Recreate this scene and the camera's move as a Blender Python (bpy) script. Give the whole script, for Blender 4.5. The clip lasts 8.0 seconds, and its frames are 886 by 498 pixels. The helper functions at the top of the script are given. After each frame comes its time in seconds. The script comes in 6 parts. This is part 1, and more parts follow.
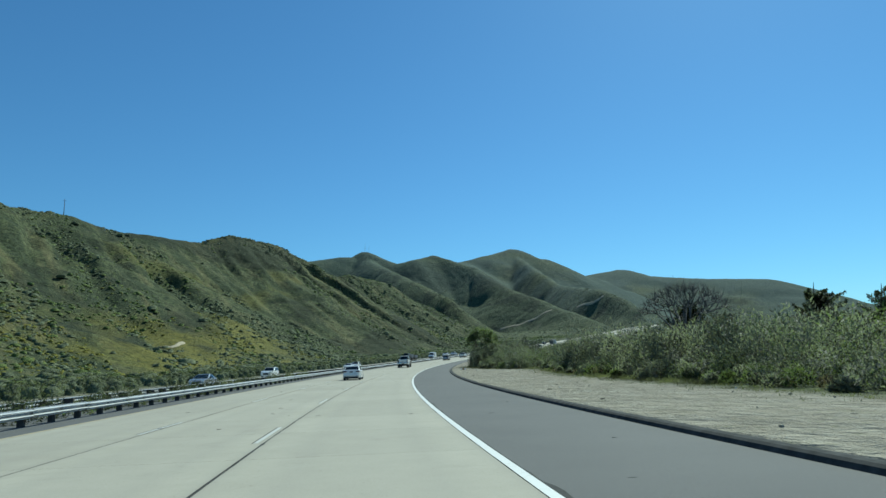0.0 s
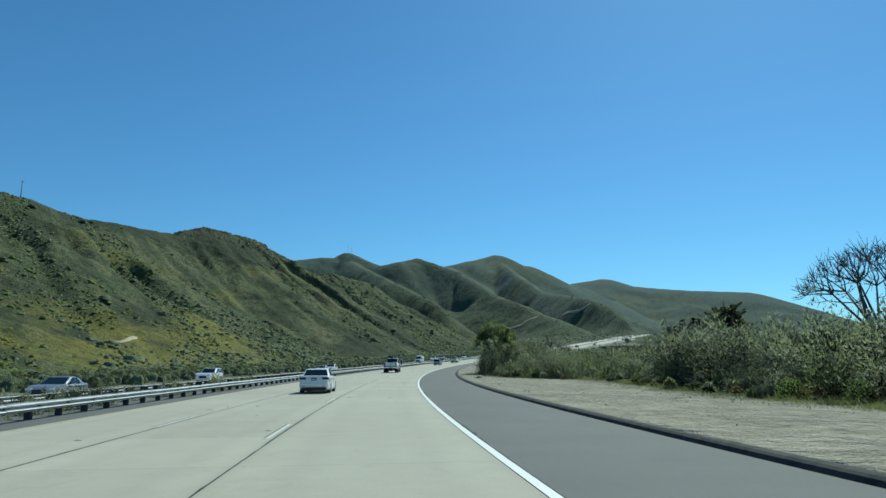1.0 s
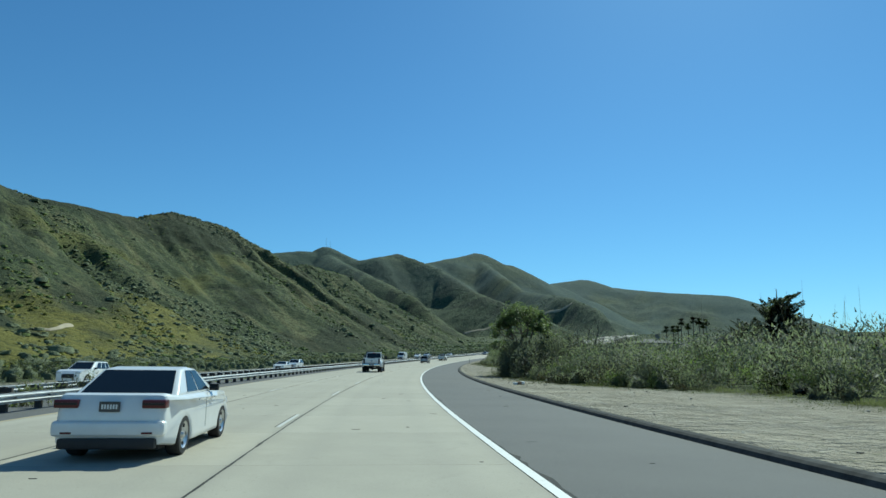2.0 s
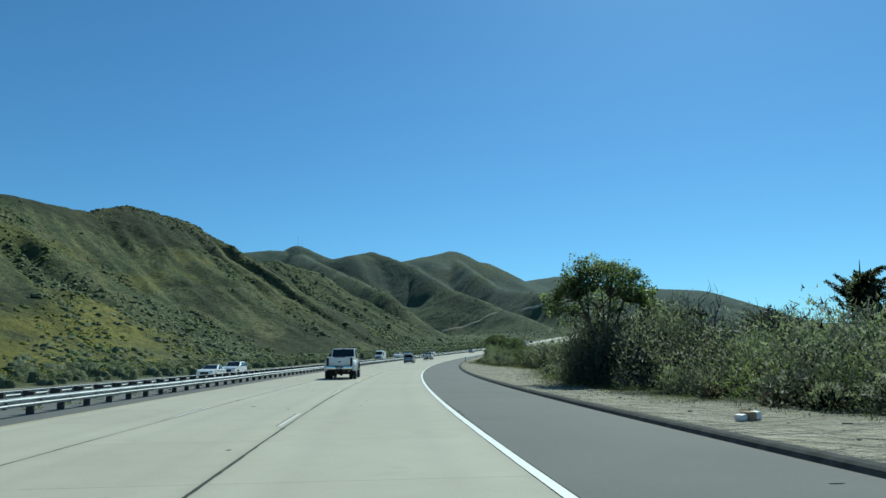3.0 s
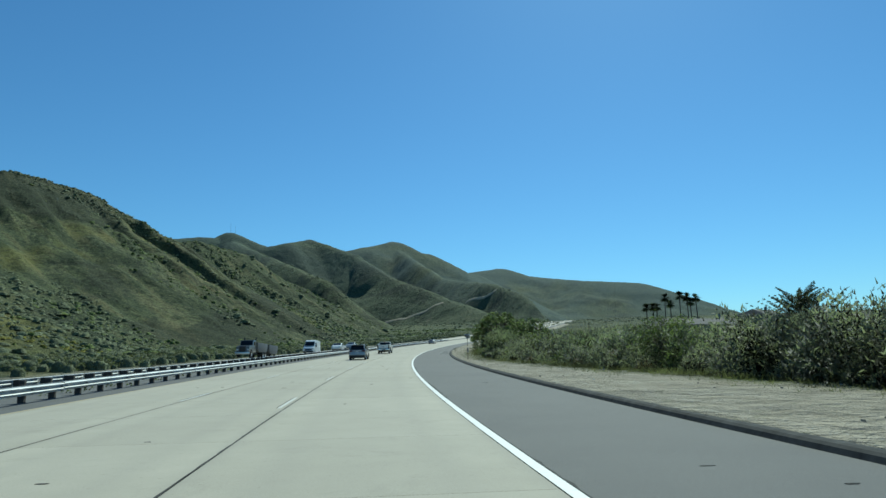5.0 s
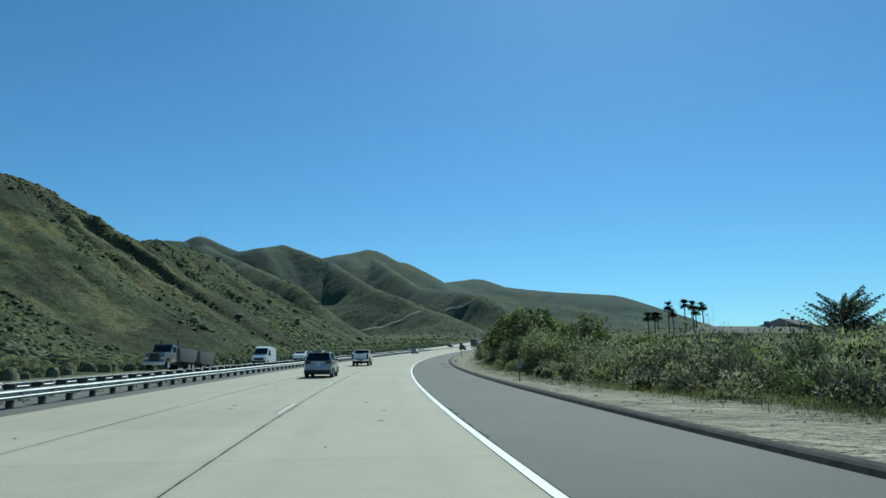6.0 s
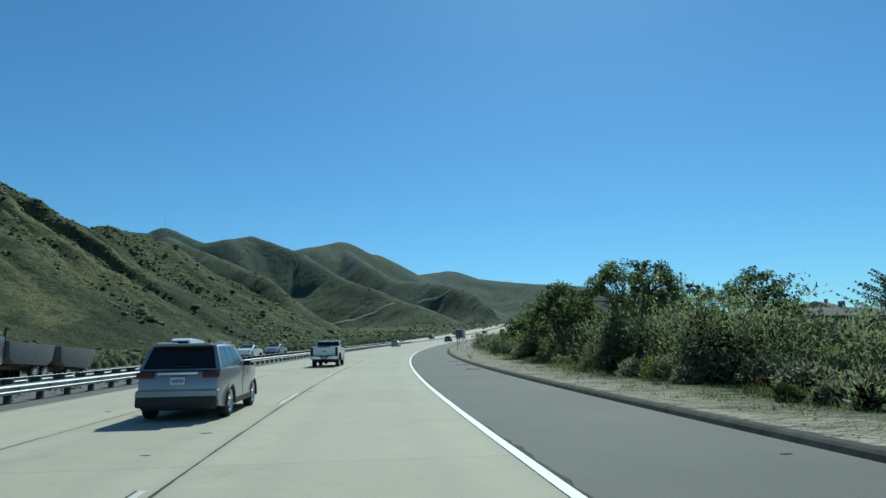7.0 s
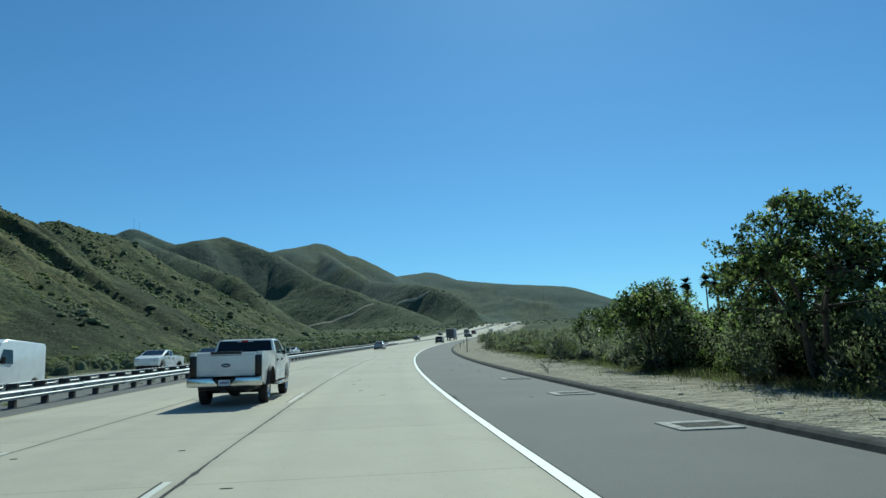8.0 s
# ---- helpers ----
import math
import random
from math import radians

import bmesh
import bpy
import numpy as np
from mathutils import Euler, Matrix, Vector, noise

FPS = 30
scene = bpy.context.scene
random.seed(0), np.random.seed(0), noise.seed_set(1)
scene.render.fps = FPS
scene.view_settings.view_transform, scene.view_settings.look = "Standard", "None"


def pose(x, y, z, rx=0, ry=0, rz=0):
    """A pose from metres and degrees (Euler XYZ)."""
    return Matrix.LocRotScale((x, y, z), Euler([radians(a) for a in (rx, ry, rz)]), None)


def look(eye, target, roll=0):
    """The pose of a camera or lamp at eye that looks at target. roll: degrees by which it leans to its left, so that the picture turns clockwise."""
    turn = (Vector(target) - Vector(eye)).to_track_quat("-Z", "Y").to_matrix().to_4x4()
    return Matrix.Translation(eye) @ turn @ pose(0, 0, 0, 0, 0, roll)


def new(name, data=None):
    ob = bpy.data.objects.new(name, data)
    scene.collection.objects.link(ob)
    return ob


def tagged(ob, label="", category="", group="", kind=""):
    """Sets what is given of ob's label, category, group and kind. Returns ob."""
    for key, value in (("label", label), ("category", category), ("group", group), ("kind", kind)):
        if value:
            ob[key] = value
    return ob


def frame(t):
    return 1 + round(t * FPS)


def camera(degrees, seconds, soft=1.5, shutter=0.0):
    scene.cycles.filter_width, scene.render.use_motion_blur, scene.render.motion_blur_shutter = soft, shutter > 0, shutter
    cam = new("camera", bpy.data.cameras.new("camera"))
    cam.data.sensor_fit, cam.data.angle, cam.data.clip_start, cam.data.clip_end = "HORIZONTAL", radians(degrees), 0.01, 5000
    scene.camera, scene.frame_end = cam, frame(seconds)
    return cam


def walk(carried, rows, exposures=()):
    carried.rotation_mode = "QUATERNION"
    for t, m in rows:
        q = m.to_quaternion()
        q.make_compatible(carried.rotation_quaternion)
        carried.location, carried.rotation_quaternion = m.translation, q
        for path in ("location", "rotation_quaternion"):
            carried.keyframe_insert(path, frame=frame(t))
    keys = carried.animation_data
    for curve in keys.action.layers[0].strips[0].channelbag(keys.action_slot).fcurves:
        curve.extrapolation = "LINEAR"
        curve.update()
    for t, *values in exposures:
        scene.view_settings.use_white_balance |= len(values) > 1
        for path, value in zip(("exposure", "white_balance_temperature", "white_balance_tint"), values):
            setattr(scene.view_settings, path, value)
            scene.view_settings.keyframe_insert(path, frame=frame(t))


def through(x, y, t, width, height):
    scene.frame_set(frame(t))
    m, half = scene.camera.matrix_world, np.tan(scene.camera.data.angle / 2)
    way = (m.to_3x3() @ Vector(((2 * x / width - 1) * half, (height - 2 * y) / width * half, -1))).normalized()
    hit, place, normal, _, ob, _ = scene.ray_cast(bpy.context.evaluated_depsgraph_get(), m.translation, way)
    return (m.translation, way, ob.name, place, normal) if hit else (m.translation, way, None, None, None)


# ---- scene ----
# ---- camera and walk ----
# The road is a right-hand arc of radius R that begins at the origin and heads along +y; it climbs out of a dip.
R, ARC_END, SAG, SAG_END, CREST = 740.0, 440.0, 0.000126, 580.0, 800.0
SPEED, EYE = 28.67, 1.545


def grade_z(s):
    """Height of the carriageway after s metres."""
    s = np.asarray(s, float)
    a = np.clip(s, -200, SAG_END)
    z = np.where(a > 0, SAG * a * a / 2, SAG * a * a / 8)
    b = np.clip(s - SAG_END, 0, CREST - SAG_END)
    z = z + SAG * SAG_END * b
    c = np.clip(s - CREST, 0, 500)
    z = z + SAG * SAG_END * (c - c * c / 1000)
    return z


def line(s):
    """Plan x, y and heading (radians, to the right of +y) of the lane's line."""
    s = np.asarray(s, float)
    th = np.clip(s, 0, ARC_END) / R
    x, y = R - R * np.cos(th), R * np.sin(th)
    over = np.where(s < 0, s, np.maximum(s - ARC_END, 0))
    return x + over * np.sin(th), y + over * np.cos(th), th


def spot(s, off, up=0.0):
    """World place: s along, off to the right, up above the carriageway."""
    x, y, th = line(s)
    return x + off * np.cos(th), y - off * np.sin(th), grade_z(s) + up


def frame_of(x, y):
    """The (s, off) of world places."""
    x, y = np.asarray(x, float), np.asarray(y, float)
    th = np.clip(np.arctan2(y, R - x), 0, ARC_END / R)
    ex, ey = R - R * np.cos(th), R * np.sin(th)
    dx, dy = x - ex, y - ey
    along = dx * np.sin(th) + dy * np.cos(th)
    return th * R + along, dx * np.cos(th) - dy * np.sin(th)


# seconds, yaw to the right of the road's heading, pitch, roll, lane offset
TURNS = [(0.0, 7.36, 10.09, -1.77, 0.03), (0.5, 6.95, 10.26, -1.22, 0.02), (1.0, 6.65, 10.54, -0.35, -0.03),
         (1.5, 6.39, 10.43, 0.61, -0.08), (2.25, 6.38, 10.38, 0.2, -0.06), (3.0, 6.38, 10.33, -0.60, -0.01),
         (3.5, 5.79, 10.19, -1.01, 0.0), (4.0, 6.30, 9.34, -0.84, -0.03), (4.5, 7.10, 9.23, -1.15, -0.03),
         (5.25, 7.2, 9.95, -0.75, 0.03), (6.0, 7.18, 10.51, -0.40, 0.05), (6.5, 7.24, 10.27, -0.96, 0.03),
         (7.0, 7.42, 9.85, -1.12, 0.04), (7.5, 7.46, 9.90, -1.59, 0.04), (8.0, 7.20, 9.95, -1.91, 0.02)]
rows = []
for t, yaw, pitch, roll, off in TURNS:
    s = SPEED * t
    px, py, pz = spot(s, off, EYE)
    head = math.degrees(float(line(s)[2])) + yaw
    rows.append((t, pose(px, py, pz, 90 + pitch, 0, -head) @ pose(0, 0, 0, 0, 0, roll)))
cam = camera(68.5, 8.0, soft=1.5)
walk(cam, rows, exposures=[(0.0, -0.1, 6000, -14), (4.0, -0.12, 6000, -14), (8.0, -0.18, 6000, -14)])

# ---- light ----
SUN_AZ, SUN_EL = 36.0, 46.0
world = bpy.data.worlds.new("sky")
scene.world = world
world.use_nodes = True
wn = world.node_tree
sky = wn.nodes.new("ShaderNodeTexSky")
sky.sky_type = "NISHITA"
sky.sun_disc = False
sky.sun_elevation, sky.sun_rotation = radians(SUN_EL), radians(SUN_AZ)
sky.altitude, sky.air_density, sky.dust_density, sky.ozone_density = 0, 1.0, 0.2, 3.0
bg = wn.nodes["Background"]
deep = wn.nodes.new("ShaderNodeMix")
deep.data_type, deep.blend_type = "RGBA", "MULTIPLY"
deep.inputs[0].default_value, deep.inputs[7].default_value = 1.0, (0.60, 0.88, 1.13, 1)
wn.links.new(sky.outputs[0], deep.inputs[6])
wn.links.new(deep.outputs[2], bg.inputs[0])
bg.inputs[1].default_value = 0.1
sun = new("sun", bpy.data.lights.new("sun", "SUN"))
sun.data.energy, sun.data.angle, sun.data.color = 5.0, radians(0.53), (1.0, 0.95, 0.87)
sun_way = Vector((math.sin(radians(SUN_AZ)) * math.cos(radians(SUN_EL)), math.cos(radians(SUN_AZ)) * math.cos(radians(SUN_EL)), math.sin(radians(SUN_EL))))
sun.matrix_world = look(sun_way * 100, (0, 0, 0))

# ---- materials ----
class Mat:
    """A small builder of procedural node materials."""

    def __init__(self, name, rough=0.8, metal=0.0, spec=0.5):
        self.m = bpy.data.materials.new(name)
        self.m.use_nodes = True
        self.t = self.m.node_tree
        self.b = self.t.nodes["Principled BSDF"]
        self.b.inputs["Roughness"].default_value = rough
        self.b.inputs["Metallic"].default_value = metal
        self.b.inputs["Specular IOR Level"].default_value = spec

    def node(self, kind, **inputs):
        n = self.t.nodes.new("ShaderNode" + kind)
        for key, v in inputs.items():
            sock = n.inputs[key.replace("_", " ")]
            if isinstance(v, bpy.types.NodeSocket):
                self.t.links.new(v, sock)
            else:
                sock.default_value = v
        return n

    def coords(self, scale=(1, 1, 1)):
        c = self.node("TexCoord")
        mp = self.node("Mapping", Scale=scale)
        self.t.links.new(c.outputs["Object"], mp.inputs["Vector"])
        return mp.outputs[0]

    def noise(self, scale, detail=4.0, rough=0.6, vec=None, distort=0.0):
        n = self.node("TexNoise", Scale=scale, Detail=detail, Roughness=rough, Distortion=distort)
        self.t.links.new(vec or self.coords(), n.inputs["Vector"])
        return n.outputs["Fac"]

    def ramp(self, fac, stops):
        r = self.node("ValToRGB")
        self.t.links.new(fac, r.inputs[0])
        el = r.color_ramp.elements
        while len(el) < len(stops):
            el.new(0.5)
        for e, (p, c) in zip(el, stops):
            e.position = p
            e.color = (*c, 1) if isinstance(c, tuple) else (c, c, c, 1)
        return r.outputs[0]

    def mix(self, fac, a, b, how="MIX"):
        n = self.t.nodes.new("ShaderNodeMix")
        n.data_type, n.blend_type = "RGBA", how
        for sock, v in ((n.inputs[0], fac), (n.inputs[6], a), (n.inputs[7], b)):
            if isinstance(v, bpy.types.NodeSocket):
                self.t.links.new(v, sock)
            elif isinstance(v, tuple):
                sock.default_value = (*v, 1)
            else:
                sock.default_value = v
        return n.outputs[2]

    def attr(self, name):
        n = self.node("Attribute")
        n.attribute_name = name
        return n.outputs["Fac"]

    def island(self):
        return self.node("NewGeometry").outputs["Random Per Island"]

    def chance(self):
        return self.node("ObjectInfo").outputs["Random"]

    def color(self, sock):
        if isinstance(sock, tuple):
            self.b.inputs["Base Color"].default_value = (*sock, 1)
        else:
            self.t.links.new(sock, self.b.inputs["Base Color"])
        return self

    def roughness(self, sock):
        self.t.links.new(sock, self.b.inputs["Roughness"])
        return self

    def bump(self, height, strength=0.3, distance=0.02):
        n = self.node("Bump", Strength=strength, Distance=distance)
        self.t.links.new(height, n.inputs["Height"])
        self.t.links.new(n.outputs[0], self.b.inputs["Normal"])
        return self


def concrete_material():
    k = Mat("concrete_pavement", 0.85, spec=0.3)
    big = k.noise(0.12, 3)
    mid = k.noise(1.1, 5)
    fine = k.noise(60, 3)
    base = k.ramp(big, [(0.3, (0.375, 0.345, 0.275)), (0.7, (0.455, 0.425, 0.345))])
    base = k.mix(0.35, base, k.ramp(mid, [(0.3, (0.33, 0.305, 0.245)), (0.7, (0.48, 0.445, 0.36))]))
    base = k.mix(k.attr("wear"), base, (0.335, 0.312, 0.26))
    tint = k.ramp(k.chance(), [(0.0, 0.92), (1.0, 1.04)])
    base = k.mix(1.0, base, tint, "MULTIPLY")
    base = k.mix(0.2, base, k.ramp(fine, [(0.3, (0.22, 0.2, 0.16)), (0.7, (0.55, 0.51, 0.42))]))
    stain = k.noise(0.55, 7, 0.75, distort=0.5)
    base = k.mix(k.ramp(stain, [(0.56, 0.0), (0.7, 0.4)]), base, (0.27, 0.25, 0.205))
    pit = k.noise(14, 3, 0.6)
    base = k.mix(k.ramp(pit, [(0.64, 0.0), (0.72, 0.45)]), base, (0.2, 0.185, 0.15))
    return k.color(base).bump(fine, 0.25, 0.004).m


def asphalt_material():
    k = Mat("asphalt_shoulder", 0.85, spec=0.3)
    big, fine = k.noise(0.25, 4), k.noise(90, 2)
    base = k.ramp(big, [(0.3, (0.104, 0.102, 0.097)), (0.7, (0.138, 0.135, 0.127))])
    base = k.mix(0.35, base, k.ramp(fine, [(0.35, 0.05), (0.7, 0.22)]))
    return k.color(base).bump(fine, 0.4, 0.006).m


def paint_material(name, rgb):
    k = Mat(name, 0.6)
    worn = k.noise(9, 6, 0.7)
    return k.color(k.mix(k.ramp(worn, [(0.55, 0.0), (0.72, 0.8)]), rgb, (0.42, 0.41, 0.37))).m


def dike_material():
    k = Mat("asphalt_dike", 0.9, spec=0.2)
    fine = k.noise(35, 4)
    return k.color(k.ramp(fine, [(0.3, (0.035, 0.035, 0.034)), (0.75, (0.08, 0.078, 0.073))])).bump(fine, 0.6, 0.01).m


def hill_material():
    """Spring hillside: sage scrub, grass, wild mustard and bare earth in streaks down the slope; dirt beside the road;
    painted haze far off.
    """
    k = Mat("hillside", 0.95, spec=0.1)
    mid, fine, speck = k.noise(0.045, 5, 0.65), k.noise(0.4, 6, 0.75), k.noise(1.3, 4, 0.7)
    run = k.node("CombineXYZ")
    k.t.links.new(k.attr("across_slope"), run.inputs[0])
    k.t.links.new(k.attr("down_slope"), run.inputs[1])
    streak = k.noise(0.09, 5, 0.65, run.outputs[0], 0.4)
    thin = k.noise(0.4, 5, 0.7, run.outputs[0], 0.5)
    grass = k.ramp(mid, [(0.3, (0.085, 0.11, 0.05)), (0.52, (0.135, 0.155, 0.07)), (0.72, (0.19, 0.18, 0.092))])
    scrub = k.ramp(fine, [(0.3, (0.022, 0.032, 0.02)), (0.6, (0.07, 0.085, 0.05))])
    c = k.mix(k.ramp(fine, [(0.42, 0.05), (0.57, 0.95)]), scrub, grass)
    ribbed = k.attr("ribbed")
    c = k.mix(k.mix(1.0, k.ramp(streak, [(0.40, 0.6), (0.54, 0.0)]), ribbed, "MULTIPLY"), c, (0.034, 0.046, 0.024))
    c = k.mix(k.mix(1.0, k.ramp(streak, [(0.53, 0.0), (0.66, 0.7)]), ribbed, "MULTIPLY"), c, (0.18, 0.16, 0.075))
    grove = k.ramp(k.noise(0.011, 6, 0.62, distort=0.8), [(0.52, 0.0), (0.57, 0.75)])
    c = k.mix(grove, c, k.ramp(fine, [(0.3, (0.018, 0.025, 0.016)), (0.65, (0.05, 0.058, 0.036))]))
    c = k.mix(k.ramp(speck, [(0.36, 0.8), (0.52, 0.0)]), c, (0.026, 0.034, 0.02))
    c = k.mix(k.ramp(speck, [(0.56, 0.0), (0.7, 0.55)]), c, (0.19, 0.185, 0.09))
    bare = k.ramp(k.noise(0.03, 6, 0.7, distort=0.6), [(0.64, 0.0), (0.7, 0.45)])
    c = k.mix(bare, c, (0.2, 0.17, 0.12))
    stone = k.mix(1.0, k.attr("crag"), k.ramp(thin, [(0.46, 0.0), (0.6, 0.6)]), "MULTIPLY")
    c = k.mix(stone, c, k.ramp(fine, [(0.3, (0.14, 0.12, 0.052)), (0.65, (0.31, 0.255, 0.12))]))
    c = k.mix(k.mix(1.0, k.attr("bloom"), k.ramp(fine, [(0.3, 0.1), (0.54, 0.95)]), "MULTIPLY"), c, (0.235, 0.21, 0.05))
    # aerial haze painted into the base colour: distant slopes turn bluish grey-green
    c = k.mix(k.attr("haze_tint"), c, k.ramp(fine, [(0.3, (0.042, 0.068, 0.066)), (0.65, (0.08, 0.118, 0.108))]))
    rut = k.node("CombineXYZ")
    k.t.links.new(k.attr("along_road"), rut.inputs[0])
    k.t.links.new(k.attr("from_road"), rut.inputs[1])
    ruts = k.noise(1.1, 6, 0.65, rut.outputs[0], 0.3)
    dirt = k.ramp(k.noise(0.5, 6, 0.7), [(0.3, (0.27, 0.243, 0.187)), (0.7, (0.42, 0.385, 0.31))])
    dirt = k.mix(k.ramp(ruts, [(0.38, 0.28), (0.55, 0.0)]), dirt, (0.2, 0.175, 0.125))
    dirt = k.mix(k.ramp(k.noise(2.2, 5, 0.7), [(0.56, 0.0), (0.68, 0.6)]), dirt, (0.12, 0.13, 0.07))
    c = k.mix(k.attr("dirt"), c, dirt)
    coarse = k.node("Math")
    coarse.operation = "MULTIPLY_ADD"
    k.t.links.new(k.noise(0.07, 6, 0.6), coarse.inputs[0])
    coarse.inputs[1].default_value = 2.2
    k.t.links.new(k.mix(0.5, fine, speck), coarse.inputs[2])
    return k.color(c).bump(coarse.outputs[0], 1.0, 1.3).m


def leaf_material(name, dark, light, tip=None, rough=0.6, through=0.5):
    """Leaves that let some of the light behind them through."""
    k = Mat(name, rough, spec=0.25)
    c = k.ramp(k.island(), [(0.0, dark), (0.8, light), (1.0, tip or light)])
    c = k.mix(0.55, c, k.ramp(k.noise(0.3, 3), [(0.36, dark), (0.64, light)]))
    k.color(c)
    glow = k.node("BsdfTranslucent")
    k.t.links.new(k.mix(1.0, c, (1.5, 1.6, 1.0), "MULTIPLY"), glow.inputs["Color"])
    both = k.node("MixShader")
    both.inputs[0].default_value = through
    out = k.t.nodes["Material Output"]
    k.t.links.new(k.b.outputs[0], both.inputs[1])
    k.t.links.new(glow.outputs[0], both.inputs[2])
    k.t.links.new(both.outputs[0], out.inputs["Surface"])
    return k.m


def plain(name, rgb, rough=0.6, metal=0.0, spec=0.5, wear=0.12, scale=6.0):
    k = Mat(name, rough, metal, spec)
    n = k.noise(scale, 5)
    lo, hi = tuple(v * (1 - wear) for v in rgb), tuple(min(1, v * (1 + wear)) for v in rgb)
    return k.color(k.ramp(n, [(0.3, lo), (0.7, hi)])).m


def shrub_material(name, dark, light):
    """The leafy mass of a shrub: fine mottled foliage with deep relief."""
    k = Mat(name, 0.9, spec=0.1)
    fine, mid = k.noise(5.0, 4, 0.75), k.noise(0.9, 4, 0.7)
    own = k.ramp(k.island(), [(0.0, 0.8), (1.0, 1.2)])
    c = k.mix(k.ramp(fine, [(0.34, 0.0), (0.62, 1.0)]), dark, light)
    c = k.mix(0.4, c, k.ramp(mid, [(0.35, dark), (0.65, light)]))
    c = k.mix(1.0, c, own, "MULTIPLY")
    return k.color(c).bump(k.mix(0.6, mid, fine), 1.0, 0.35).m


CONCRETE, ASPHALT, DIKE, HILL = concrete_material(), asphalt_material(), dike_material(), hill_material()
WHITE_LINE = paint_material("white_road_paint", (0.68, 0.68, 0.65))
YELLOW_LINE = paint_material("yellow_road_paint", (0.45, 0.36, 0.2))
SAGE = leaf_material("sage_leaves", (0.08, 0.095, 0.056), (0.145, 0.16, 0.095), (0.19, 0.198, 0.12))
GREEN = leaf_material("green_leaves", (0.07, 0.1, 0.038), (0.14, 0.18, 0.068), (0.2, 0.235, 0.09))
MUSTARD = leaf_material("mustard_flowers", (0.07, 0.085, 0.026), (0.15, 0.15, 0.036), (0.28, 0.25, 0.04))
DRY = leaf_material("dry_stalks", (0.05, 0.045, 0.03), (0.14, 0.12, 0.08), (0.2, 0.18, 0.13))
BARK = plain("bark", (0.12, 0.095, 0.07), 0.9, wear=0.4)
GALV = plain("galvanised_steel", (0.46, 0.47, 0.47), 0.4, 0.75, wear=0.2, scale=3)
SAGE_MASS = shrub_material("sage_shrub", (0.09, 0.108, 0.062), (0.19, 0.205, 0.12))
GREEN_MASS = shrub_material("green_shrub", (0.07, 0.098, 0.03), (0.175, 0.21, 0.07))
MUSTARD_MASS = shrub_material("mustard_clump", (0.1, 0.105, 0.03), (0.27, 0.245, 0.05))

# ---- mesh helpers ----
def mesh_from(name, verts, faces, mats, smooth=False, mat_index=None):
    me = bpy.data.meshes.new(name)
    me.from_pydata([tuple(v) for v in verts], [], faces)
    for m in mats if isinstance(mats, (list, tuple)) else [mats]:
        me.materials.append(m)
    if mat_index is not None:
        me.polygons.foreach_set("material_index", np.asarray(mat_index, dtype=np.int32))
    if smooth:
        me.polygons.foreach_set("use_smooth", np.ones(len(me.polygons), dtype=bool))
    me.update()
    return me


def grid_faces(nu, nv):
    i = np.arange(nu - 1)[:, None] * nv + np.arange(nv - 1)[None, :]
    return np.stack([i, i + 1, i + nv + 1, i + nv], -1).reshape(-1, 4).tolist()


def ribbon(name, s_list, profile, material, parent=None, smooth=False):
    """A strip along the road; profile is a list of (off, up) across, left to right."""
    verts = []
    for s in s_list:
        for off, up in profile:
            verts.append(spot(s, off, up))
    ob = new(name, mesh_from(name, verts, grid_faces(len(s_list), len(profile)), material, smooth))
    if parent:
        ob.parent = parent
    return ob


# ---- the land: one sheet that reaches the horizon ----
def smooth_noise(x, y, scale, seed, octaves=4):
    """Value noise on arrays."""
    out, amp, tot = np.zeros_like(x), 1.0, 0.0
    for o in range(octaves):
        rng = np.random.RandomState(seed + o)
        table = rng.rand(256, 256)
        u, v = x / scale * 2 ** o + 37.3 * o, y / scale * 2 ** o + 11.7 * o
        iu, iv = np.floor(u).astype(int), np.floor(v).astype(int)
        fu, fv = u - iu, v - iv
        fu, fv = fu * fu * (3 - 2 * fu), fv * fv * (3 - 2 * fv)
        a, b = table[iu % 256, iv % 256], table[(iu + 1) % 256, iv % 256]
        c, d = table[iu % 256, (iv + 1) % 256], table[(iu + 1) % 256, (iv + 1) % 256]
        out += amp * ((a * (1 - fu) + b * fu) * (1 - fv) + (c * (1 - fu) + d * fu) * fv)
        tot += amp
        amp *= 0.5
    return out / tot * 2 - 1


